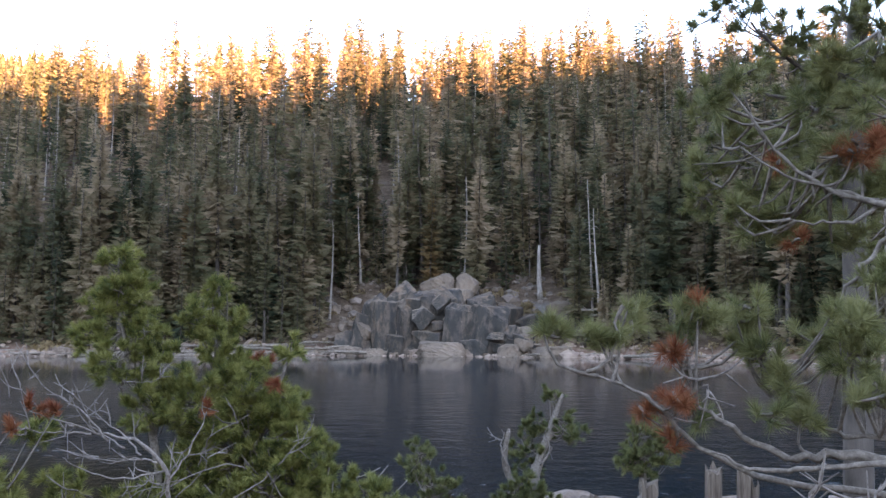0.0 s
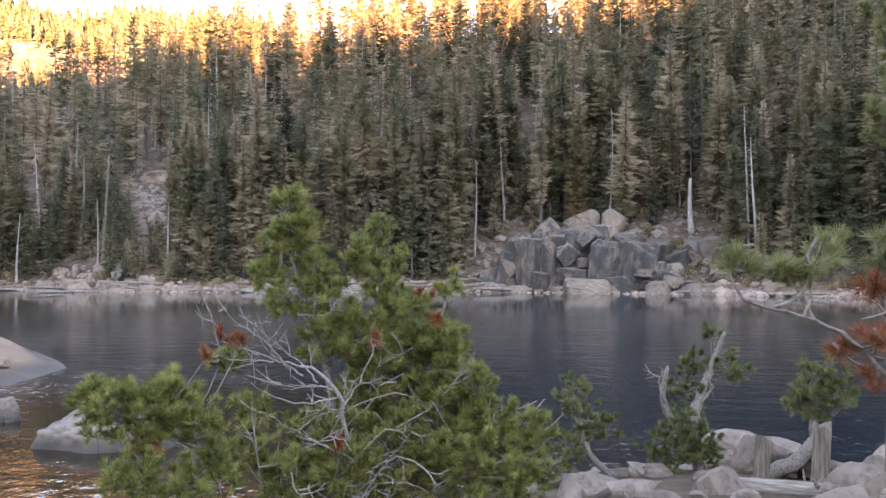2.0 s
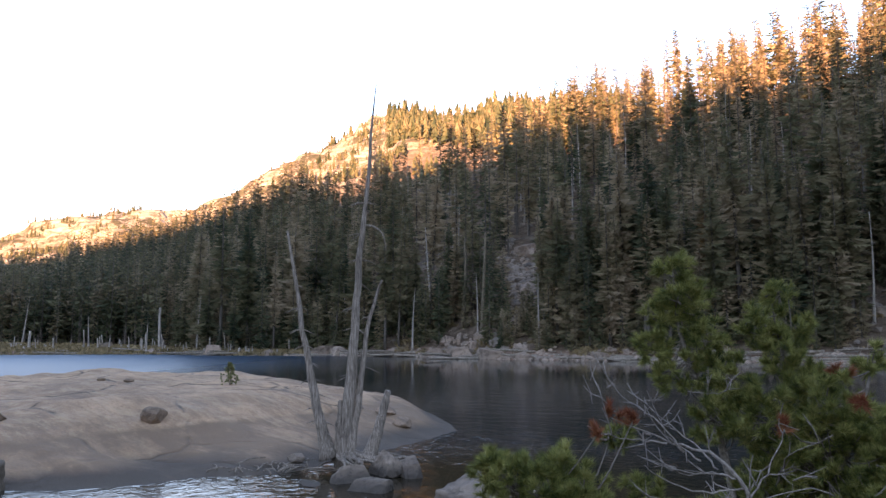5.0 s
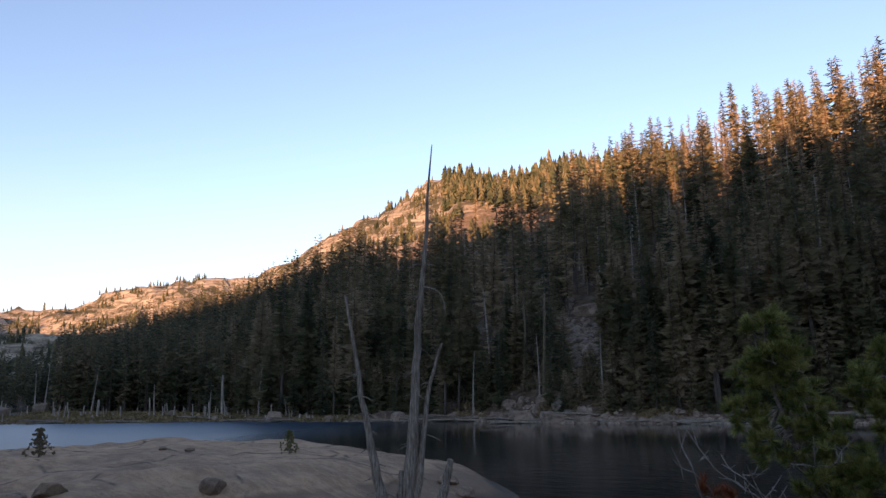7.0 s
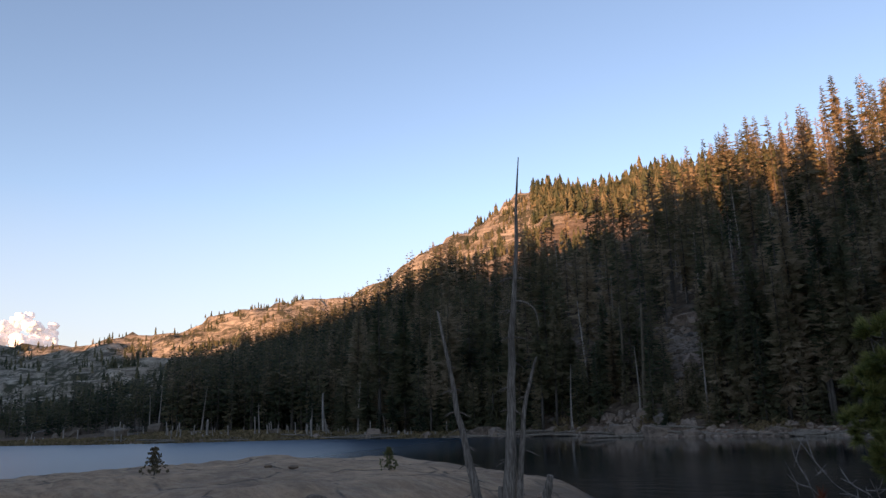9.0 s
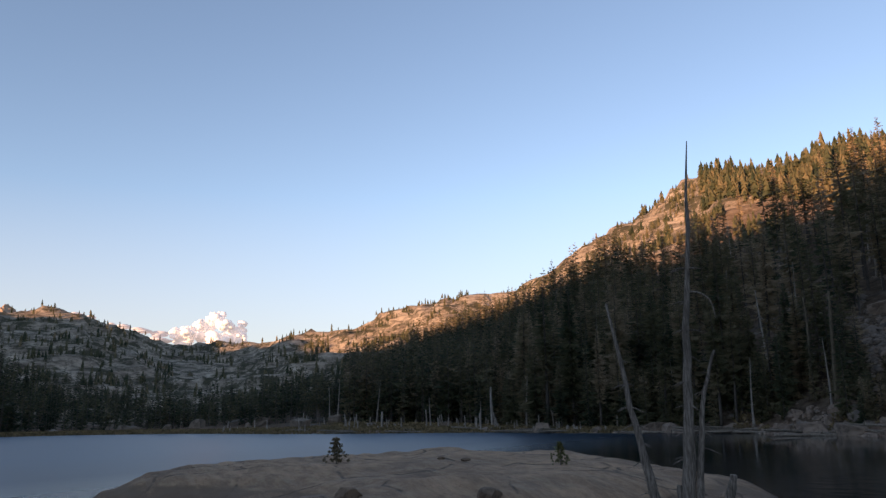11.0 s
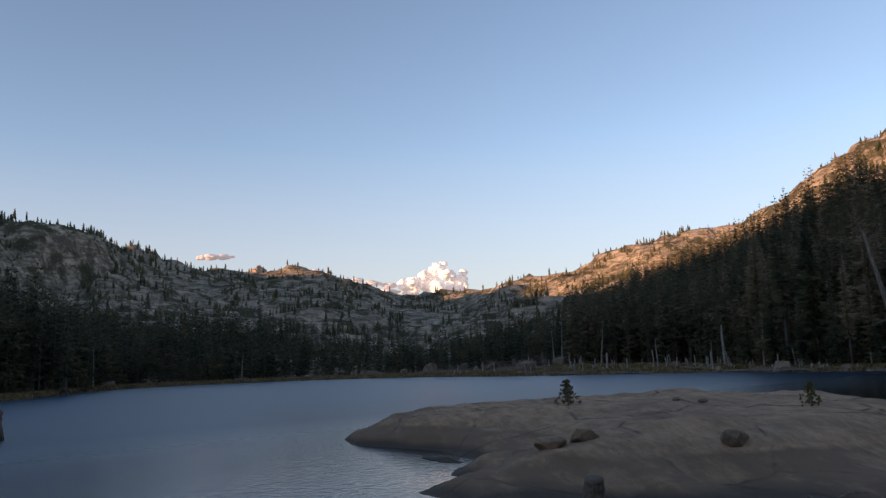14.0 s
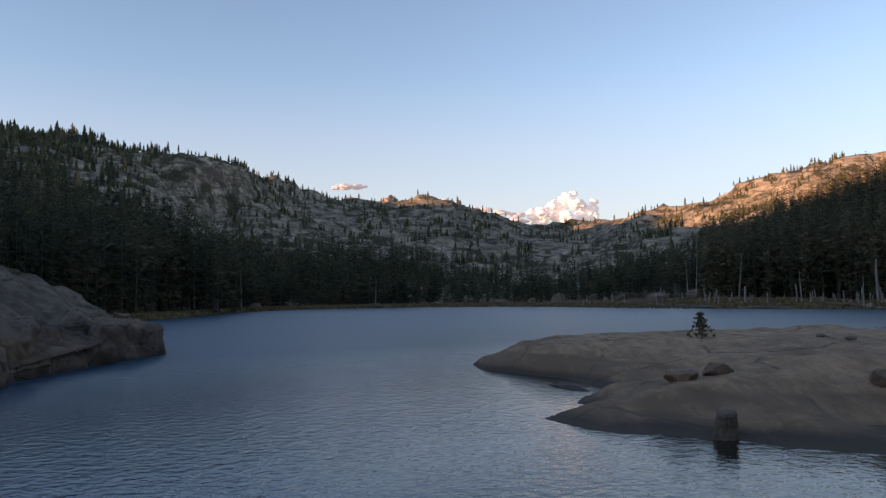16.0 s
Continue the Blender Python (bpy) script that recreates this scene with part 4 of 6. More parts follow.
def shore_trees():
    r = np.random.default_rng(17)
    kinds = []
    for i, (h, sp, nb, bare, dr) in enumerate([(19, 2.1, 290, 0.12, 0.5), (13, 1.5, 240, 0.06, 0.5), (22, 2.3, 300, 0.2, 0.5), (9, 1.35, 190, 0.04, 0.45), (17, 1.7, 230, 0.28, 0.6), (6, 1.1, 110, 0.02, 0.4), (23, 2.1, 190, 0.32, 0.6), (12, 1.6, 150, 0.12, 0.4)]):
        v, t = crown(200 + i, h, sp, nb, bare, dr, 5)
        kinds.append((trunk_data(h, 300 + i), tri_data("crown", v, t, [FIR])))
    v, t = crown(231, 16, 1.9, 190, 0.10, 0.5, 5)
    red = (trunk_data(16, 331), tri_data("crown", v, t, [FIR_RED]))
    protos = []
    for tr, cr in kinds + [red]:
        tree = thing("conifer", Matrix(), "dark green narrow mountain conifer near the lake shore", "tree", "shore conifers")
        part("trunk", tr[0], tree)
        tagged(part("dead_twigs", tr[1], tree), kind="stuff")
        part("crown", cr, tree)
        protos.append(tree)
    protos[-1]["label"] = "rust-brown dying conifer near the lake shore"
    protos[-1]["group"] = "dying conifers"
    used = set()

    def plant(k, az, r_, s=1.0):
        p = at(az, r_)
        m = pose(p.x, p.y, p.z - 0.15, r.normal(0, 1.2), r.normal(0, 1.2), r.uniform(0, 360)) @ Matrix.Diagonal((s * r.uniform(0.9, 1.15), s * r.uniform(0.9, 1.15), s, 1))
        if k in used:
            made = copy_thing(protos[k], m)
            made.matrix_basis = m
        else:
            protos[k].matrix_basis = m
            used.add(k)
    plant(8, 18.6, 91, 1.0)
    plant(8, 0.9, 94, 0.85)
    plant(8, -18, 100, 0.8)
    plant(8, 44, 130, 0.8)
    for az, out in ((13.2, 3), (14.5, 4), (10.5, 4), (24.5, 4), (28.5, 4), (29.5, 5), (27.0, 3.5), (25.6, 3.5), (30.2, 6), (26.2, 6), (23.5, 5)):
        plant(int(r.choice([0, 1, 4, 7])), az, float(np.interp(az, LAND_AZ, LAND_SHORE)) + out, r.uniform(0.75, 1.0))
    n = 0
    while n < 235:
        az = r.uniform(-34, 58)
        if -9.5 < az < 8.5 and r.random() < 0.92:
            out = r.uniform(13, 22)
        else:
            out = 3.0 + 16 * r.random() ** 1.3
        if (30.2 < az < 36.8 and out < 22) or (36 < az < 41 and out < 6) or out < tree_line(az):
            continue
        plant(int(r.choice(8, p=[0.17, 0.16, 0.14, 0.14, 0.13, 0.09, 0.09, 0.08])), az, float(np.interp(az, LAND_AZ, LAND_SHORE)) + out, r.uniform(0.75, 1.12))
        n += 1


shore_trees()


def shore_shrubs():
    """Low olive scrub on the beach edge, over the cliff and under the trees."""
    r = np.random.default_rng(91)
    V = []
    for k in range(420):
        if k < 90:
            az, out = r.uniform(-8.5, 6), r.uniform(3.5, 13)
        else:
            az = r.uniform(-31, 72)
            out = 1.8 + 16 * r.random() ** 1.6
        p = at(az, float(np.interp(az, LAND_AZ, LAND_SHORE)) + out)
        q = r.uniform(0.3, 0.95)
        n = 44
        c = np.array(p) + r.normal(0, 1, (n, 3)) * (q * 0.5, q * 0.5, q * 0.3) + (0, 0, q * 0.35)
        c[:, 2] = np.maximum(c[:, 2], p.z)
        a_ = r.normal(0, 1, (n, 3)) * q * 0.22
        b_ = r.normal(0, 1, (n, 3)) * q * 0.16 + (0, 0, 0.1 * q)
        V.append(np.stack([c - a_, c + a_, c + b_], 1).reshape(-1, 3))
    V = np.concatenate(V)
    tagged(new("shore_shrubs", tri_data("shore_shrubs", V, np.arange(len(V)).reshape(-1, 3), [GRASS])), "low olive-brown scrub along the far shore and cliff", "shrubs", kind="stuff")


shore_shrubs()


def forest_logs():
    r = np.random.default_rng(24)
    me = [log_mesh("forest_log", L_, 0.17, LOGWOOD, 130 + i) for i, L_ in enumerate((7, 10))]
    for _ in range(34):
        az = r.uniform(-26, 46)
        p = at(az, float(np.interp(az, LAND_AZ, LAND_SHORE)) + r.uniform(4, 45))
        ob = new("forest_log", me[r.integers(2)])
        ob.matrix_world = pose(p.x, p.y, p.z + 0.2, 0, r.uniform(-8, 8), az + r.normal(0, 30))
        tagged(ob, "grey fallen trunk lying on the forest slope", "log", "fallen trunks on the slope")


forest_logs()


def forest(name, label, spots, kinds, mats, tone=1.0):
    """Many trees joined: spots are rows of place, kind and scale."""
    V, T, S, Q, n = [], [], [], [], 0
    r = np.random.default_rng(len(spots))
    for p, k, s in spots:
        v, t, q = kinds[k]
        a_ = r.uniform(0, 6.283)
        c, d = math.cos(a_), math.sin(a_)
        rot = np.array([[c, -d, 0], [d, c, 0], [0, 0, 1]])
        wide = s * r.uniform(0.85, 1.2)
        V.append((v * (wide, wide, s)) @ rot.T + np.array((p.x, p.y, p.z - 0.3)))
        T.append(t + n)
        S.append(q)
        # a low tone puts shade into the needle colour of the whole forest
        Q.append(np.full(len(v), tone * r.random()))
        n += len(v)
    tagged(new(name, tri_data(name, np.concatenate(V), np.concatenate(T), mats, np.concatenate(S), np.concatenate(Q))), label, "forest", kind="stuff")


def forests():
    r = np.random.default_rng(29)
    mid = [conifer(400 + i, h, sp, nb, bare, dr, thin=th, sides=4, lev=4) for i, (h, sp, nb, bare, dr, th) in enumerate([(20, 2.2, 118, 0.14, 0.5, 0.0), (17, 1.8, 104, 0.2, 0.55, 0.1), (23, 2.4, 124, 0.25, 0.5, 0.0), (13, 1.7, 92, 0.1, 0.45, 0.0), (19, 1.6, 100, 0.32, 0.6, 0.3), (16, 2.0, 100, 0.15, 0.4, 0.0), (22, 1.9, 110, 0.36, 0.6, 0.4), (11, 1.5, 80, 0.06, 0.45, 0.0)])]
    far = [conifer(430 + i, h, sp, nb, bare, 0.5, sides=3, lev=3, fat=1.5, segs=2) for i, (h, sp, nb, bare) in enumerate([(18, 2.0, 42, 0.1), (14, 1.8, 36, 0.06), (21, 2.1, 46, 0.18), (10, 1.6, 30, 0.03), (16, 1.6, 36, 0.2), (19, 1.8, 42, 0.28)])]
    tiny = [spire(450 + i, h, sp, nb, 4) for i, (h, sp, nb) in enumerate([(9, 1.9, 5), (7, 1.8, 4), (11, 2.0, 6)])]

    def p_high(az, q):
        return az > 29 and float(land(az, q)) > np.interp(az, [29, 34, 42], [56, 44, 32]) and r.random() < 0.97
    spots = []
    while len(spots) < 1800:
        az = r.uniform(-36, 62)
        rs, rr = float(np.interp(az, LAND_AZ, LAND_SHORE)), float(np.interp(az, LAND_AZ, LAND_RIDGE))
        near = rs + 14 + tree_line(az)
        deep = min(rr * 1.06, 275 if az < 41 else float(np.interp(az, [44, 58, 62], [222, 178, 172])))
        q = math.sqrt(r.uniform(near ** 2, max(deep, near + 8) ** 2))
        if p_high(az, q) or abs(az - 31.6) < 1.5 and q < rs + 38 and r.random() < 0.93 or  (abs(az - 22.8) < 0.9 and q < 124) or (abs(az - 5.6) < 1.5 and q < 118):
            continue
        p = at(az, q)
        if noise.noise(Vector((p.x / 11, p.y / 11, 2))) > 0.34 or r.random() < np.interp(az, [55, 62], [0.0, 0.85]):
            continue
        spots.append((p, int(r.integers(8)), r.uniform(0.7, 1.1) * float(np.interp(q, [195, 265], [1.0, 0.6])) * float(np.interp(az, [48, 62], [1.0, 0.7]))))
    forest("slope_forest", "dense dark conifer forest on the slope across the lake", spots, mid, [BARK, FIR_FOREST])
    spots = []
    young = [conifer(480 + i, h, sp, nb, 0.04, 0.5, sides=3, lev=3) for i, (h, sp, nb) in enumerate([(10, 1.15, 88), (8, 1.05, 76), (12, 1.25, 96), (5, 0.95, 60), (3, 0.8, 44)])]
    while len(spots) < 620:
        az = r.uniform(-32, 60)
        out = 2.6 + 20 * r.random() ** 1.3
        if (-9.5 < az < 9.0 and out < 13) or (30.1 < az < 33.4) or (34.8 < az < 38.0 and out < 9) or (out < 4 and r.random() < 0.5) or out < tree_line(az):
            continue
        spots.append((at(az, float(np.interp(az, LAND_AZ, LAND_SHORE)) + out), int(r.integers(5)), r.uniform(0.75, 1.15)))
    while len(spots) < 800:
        az = r.uniform(10, 30.3)
        out = 3 + 14 * r.random()
        spots.append((at(az, float(np.interp(az, LAND_AZ, LAND_SHORE)) + out), int(r.integers(4)), r.uniform(0.85, 1.25)))
    while len(spots) < 850:
        az, out = r.uniform(29.6, 34.6), 3 + 9 * r.random()
        spots.append((at(az, float(np.interp(az, LAND_AZ, LAND_SHORE)) + out), int(r.integers(3, 5)), r.uniform(0.7, 1.1)))
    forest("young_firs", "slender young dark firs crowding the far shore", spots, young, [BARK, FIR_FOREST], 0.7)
    spots = []
    while len(spots) < 2350:
        az = r.uniform(36, 69)
        rs, rr = float(np.interp(az, LAND_AZ, LAND_SHORE)), float(np.interp(az, LAND_AZ, LAND_RIDGE))
        q = math.sqrt(r.uniform((rs + 8 + tree_line(az)) ** 2, min(rr * 1.04, 420) ** 2))
        if az > 58 and q > np.interp(az, [58, 69], [360, 300]) or (az < 58 and q < np.interp(az, [44, 58], [212, 160])):
            continue
        p = at(az, q)
        if p.z > np.interp(az, [58, 69], [34, 15]):
            continue
        spots.append((p, int(r.integers(6)), r.uniform(0.65, 1.1)))
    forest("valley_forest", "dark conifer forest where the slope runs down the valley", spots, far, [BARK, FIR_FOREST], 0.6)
    spots = []
    while len(spots) < 3200:
        az = r.uniform(58, 126)
        rs = float(np.interp(az, LAND_AZ, LAND_SHORE))
        q = rs + 12 + tree_line(az) + float(np.interp(az, [80, 90], [125, 165])) * r.random() ** 1.2
        if noise.noise(Vector((az / 4, q / 18, 0))) > 0.25 or r.random() < np.interp(az, [58, 70, 86, 94], [0.1, 0.4, 0.4, 0.0]):
            continue
        spots.append((at(az, q), int(r.integers(6)), r.uniform(0.5, 1.15) * float(np.interp(az, [60, 72, 86, 93], [0.95, 0.66, 0.66, 1.0]))))
    while len(spots) < 4200:
        az = r.uniform(102, 126)
        q = r.uniform(150, 430)
        if r.random() < (q - 260) / 170 or r.random() > np.interp(az, [102, 108], [0.3, 1.0]):
            continue
        spots.append((at(az, q), int(r.integers(6)), r.uniform(0.6, 1.0)))
    # near-zero tone: the belt's darkness is shade set in its needle colour
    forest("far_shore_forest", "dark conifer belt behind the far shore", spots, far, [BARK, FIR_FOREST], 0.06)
    spots = []
    while len(spots) < 4900:
        az = r.uniform(26, 68) if r.random() < 0.5 else r.uniform(66, 126)
        rr = float(np.interp(az, LAND_AZ, LAND_RIDGE))
        q = rr * (0.42 + 0.63 * r.random() ** (1.3 if az > 66 else 0.9))
        if (q < 270 and az > 60) or (az <= 60 and float(land(az, q)) < 34):
            continue
        k = noise.noise(Vector((az / 3.5, q / 45, 5)))
        if k < 0.12 and r.random() < (0.94 if az < 66 else 0.93) or 40 < az < 64 and r.random() < 0.35:
            continue
        spots.append((at(az, q), int(r.integers(3)), r.uniform(0.3, 0.95) * (0.62 if az < 66 else 0.8)))
    while len(spots) < 5700:
        az = r.uniform(24, 42)
        q = float(np.interp(az, LAND_AZ, LAND_RIDGE)) * r.uniform(0.70, 1.03)
        if float(land(az, q)) > np.interp(az, [24, 34, 42], [54, 44, 34]):
            spots.append((at(az, q), int(r.integers(3)), r.uniform(0.5, 1.05)))
    while len(spots) < 6300:
        az = r.uniform(110, 126)
        q = r.uniform(250, 590)
        if r.random() < np.interp(az, [110, 116], [0.8, 0.0]):
            continue
        spots.append((at(az, q), int(r.integers(3)), r.uniform(0.7, 1.2)))
    while len(spots) < 7000:
        az = r.uniform(88, 126)
        q = float(np.interp(az, LAND_AZ, LAND_RIDGE)) * r.uniform(0.86, 1.03)
        if 102.5 < az < 107.5 and q < 585 or r.random() > np.interp(az, [88, 104, 112], [0.25, 0.4, 1.0]):
            continue
        spots.append((at(az, q), int(r.integers(3)), r.uniform(0.35, 0.85)))
    # lowered tone here too, shade carried by the needle colour
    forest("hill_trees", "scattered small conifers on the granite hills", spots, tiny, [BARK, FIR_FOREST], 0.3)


forests()


# ---- granite islet ----
ISLET = np.array([(-33.4, 2.8), (-30.7, 3.0), (-28.3, 4.6), (-27.0, 5.5), (-25.2, 5.8), (-23.6, 6.3), (-22.9, 5.7), (-22.6, 5.1), (-21.2, 4.5), (-20.7, 4.7), (-20.2, 4.1), (-18.9, 3.2), (-17.9, 3.5), (-17.0, 4.0), (-16.3, 5.0), (-15.7, 5.9), (-15.2, 6.5), (-14.6, 7.3), (-14.0, 8.7), (-13.5, 9.8), (-12.9, 11.0), (-13.0, 13.2), (-13.5, 15.7), (-14.2, 18.9), (-16.5, 21.0), (-20, 23.5), (-26, 25.5), (-32, 24), (-37, 18), (-38.5, 11), (-36.5, 5)])


def inside_distance(px, py, poly):
    """Signed distance to a closed outline, positive inside."""
    best = np.full(px.shape, 1e9)
    odd = np.zeros(px.shape, bool)
    for (x0, y0), (x1, y1) in zip(poly, np.roll(poly, -1, axis=0)):
        ex, ey = x1 - x0, y1 - y0
        k = np.clip(((px - x0) * ex + (py - y0) * ey) / (ex * ex + ey * ey), 0, 1)
        best = np.minimum(best, np.hypot(px - x0 - k * ex, py - y0 - k * ey))
        hit = ((y0 > py) != (y1 > py)) & (px < (x1 - x0) * (py - y0) / (y1 - y0 + 1e-12) + x0)
        odd ^= hit
    return np.where(odd, best, -best)


def islet_height(x, y):
    x, y = np.asarray(x, float), np.asarray(y, float)
    d = inside_distance(x, y, ISLET)
    n1 = np.array([fbm(a_, b_, 0, 5.0, 4) for a_, b_ in zip(x.ravel(), y.ravel())]).reshape(x.shape)
    n2 = np.array([abs(fbm(a_ * 0.5, b_, 4, 1.6, 3)) for a_, b_ in zip(x.ravel(), y.ravel())]).reshape(x.shape)
    d = (d + 0.22 * n1) * (1 - 0.45 * smooth((x + 19.5) / 4.5)) * (1 + 0.8 * smooth((-25.5 - x) / 4))
    z = np.where(d > 0, 0.32 * smooth(d / 1.0) + 0.50 * smooth((d - 0.6) / 3.0) + 0.46 * smooth((d - 2.0) / 5.0), np.maximum(-0.9, 0.55 * d))
    # thin sheets of rock that have come off in steps
    n3 = np.array([fbm(a_ * 0.6, b_ * 1.2, 7, 2.6, 4) for a_, b_ in zip(x.ravel(), y.ravel())]).reshape(x.shape) * 7
    z = z + np.where(d > 0, 0.055 * (np.floor(n3) + smooth((n3 - np.floor(n3)) * 5 - 4)) / 2 * np.minimum(d, 1), 0)
    return z + np.where(d > 0, 0.10 * n1 * np.minimum(d, 1) + 0.06 * n2 * np.minimum(d, 1), 0)


def build_islet():
    xs, ys = np.arange(-41, -10.5, 0.17), np.arange(0.5, 28, 0.17)
    X, Y = np.meshgrid(xs, ys)
    Z = islet_height(X, Y)
    n = len(xs)
    keep = Z > -0.75
    f = []
    for j in range(len(ys) - 1):
        for i in range(n - 1):
            if keep[j, i] or keep[j + 1, i + 1]:
                f.append((j * n + i, j * n + i + 1, (j + 1) * n + i + 1, (j + 1) * n + i))
    me = bpy.data.meshes.new("granite_islet")
    me.from_pydata(np.stack([X, Y, Z], -1).reshape(-1, 3), [], f)
    me.materials.append(GRANITE_SLAB)
    me.polygons.foreach_set("use_smooth", [True] * len(f))
    bm = bmesh.new()
    bm.from_mesh(me)
    bmesh.ops.delete(bm, geom=[v for v in bm.verts if not v.link_faces], context="VERTS")
    bm.to_mesh(me)
    bm.free()
    tagged(new("granite_islet", me), "low bare tan granite slab islet with a dark waterline", "rock", kind="structure")


build_islet()


def on_islet(x, y):
    return float(islet_height(np.array([x]), np.array([y]))[0])


def islet_things():
    for k, (x, y, s, label) in enumerate([(-19.7, 6.95, 0.42, "brown rounded boulder on the granite islet"), (-19.7, 7.85, 0.40, "brown rounded boulder on the granite islet"), (-17.4, 10.65, 0.36, "brown rounded boulder on the granite islet"), (-15.15, 17.25, 0.33, "brown squarish boulder near the islet point"), (-16.2, 17.7, 0.30, "small dark stone near the islet point"), (-27.0, 14.5, 0.16, "small dark stone on the islet"), (-26.1, 15.0, 0.2, "small dark stone on the islet")]):
        me = rock_mesh("boulder", 120 + k, GRANITE_BROWN, 4, 10, (1.12, 0.98, 0.62), low=0.6, grain=0.05, smoothed=True)
        put_rock(me, pose(x, y, on_islet(x, y) + 0.24 * s, 0, 0, 50 * k) @ Matrix.Diagonal((s, s, s, 1)), label, "boulders on the islet")
    post = stag_mesh("stump", 0.62, 0.25, 91, STUMPWOOD, spikes=0, tip=0.8, lean=(0.06, 0))
    ob = new("stump", post)
    ob.matrix_world = pose(-15.95, 6.45, on_islet(-15.95, 6.45) - 0.12, 0, 4, 0)
    tagged(ob, "short weathered stump at the islet edge", "stump")


islet_things()

# boulders in the water by the bank
for x, y, z, sx, sy, sz, turn, label in (
        (-10.25, 10.85, -0.12, 0.72, 0.40, 0.40, 35, "flat pale rock below the dead trunks"),
        (-11.15, 11.25, -0.08, 0.55, 0.40, 0.42, 75, "flat pale rock below the dead trunks"),
        (-11.15, 12.1, 0.0, 0.50, 0.42, 0.52, 10, "rounded grey rock beside the dead trunks"),
        (-10.75, 12.35, 0.0, 0.50, 0.40, 0.48, 120, "rounded grey rock beside the dead trunks"),
        (-13.2, 11.5, 0.2, 0.25, 0.2, 0.16, 50, "small stone among the roots"),
        (-24.5, 5.1, -0.02, 1.0, 0.34, 0.14, 25, "flat dark rock awash in the cove of the islet"),
        (-11.6, 10.4, 0.0, 0.3, 0.22, 0.1, 20, "small flat stone at the water")):
    put_rock(rock_mesh("boulder", int(abs(x * 37 + y * 11)), GRANITE_NEAR, 4, 11, low=0.42, grain=0.05, smoothed=False), pose(x, y, z, 0, 0, turn) @ Matrix.Diagonal((sx, sy, sz, 1)), label, "rocks by the bank")


def slab_rock(x, y, z, outline, height, seed, label, chip=0.09, foot=1.12, mat=GRANITE_NEAR, group="rocks by the bank", name="boulder", size=1.0):
    """A single low block with a flat worn top: outline of (dx, dy, top) corners."""
    bm = bmesh.new()
    low = [bm.verts.new((foot * a_, foot * b_, -0.6)) for a_, b_, c in outline]
    top = [bm.verts.new((a_ * 0.93, b_ * 0.93, c * height)) for a_, b_, c in outline]
    bm.faces.new(top)
    bm.faces.new(low[::-1])
    for i in range(len(low)):
        j = (i + 1) % len(low)
        bm.faces.new((low[i], low[j], top[j], top[i]))
    bmesh.ops.bevel(bm, geom=list(bm.edges), offset=chip, segments=3, profile=0.6, affect="EDGES")
    bmesh.ops.triangulate(bm, faces=list(bm.faces))
    for _ in range(5):
        bmesh.ops.subdivide_edges(bm, edges=[e_ for e_ in bm.edges if e_.calc_length() > 0.14], cuts=1)
        bmesh.ops.triangulate(bm, faces=[f for f in bm.faces if len(f.verts) > 3])
    bm.normal_update()
    for v in bm.verts:
        v.co += v.normal * (0.11 * fbm(v.co.x + seed, v.co.y, v.co.z, 0.55, 4) + 0.03 * fbm(v.co.x, v.co.y + seed, v.co.z, 0.16, 3))
    bmesh.ops.recalc_face_normals(bm, faces=list(bm.faces))
    me = bpy.data.meshes.new("boulder")
    bm.to_mesh(me)
    bm.free()
    me.materials.append(mat)
    me.polygons.foreach_set("use_smooth", [True] * len(me.polygons))
    put_rock(me, pose(x, y, z) @ Matrix.Diagonal((size, size, size, 1)), label, group, name)


slab_rock(-7.6, 11.1, 0.0, [(-1.0, -0.75, 0.5), (0.0, -0.85, 0.45), (1.15, -0.55, 0.7), (1.25, 0.5, 1.1), (0.2, 0.9, 1.25), (-0.95, 0.75, 1.15)], 0.52, 3, "broad flat-topped pale grey boulder standing in the water")


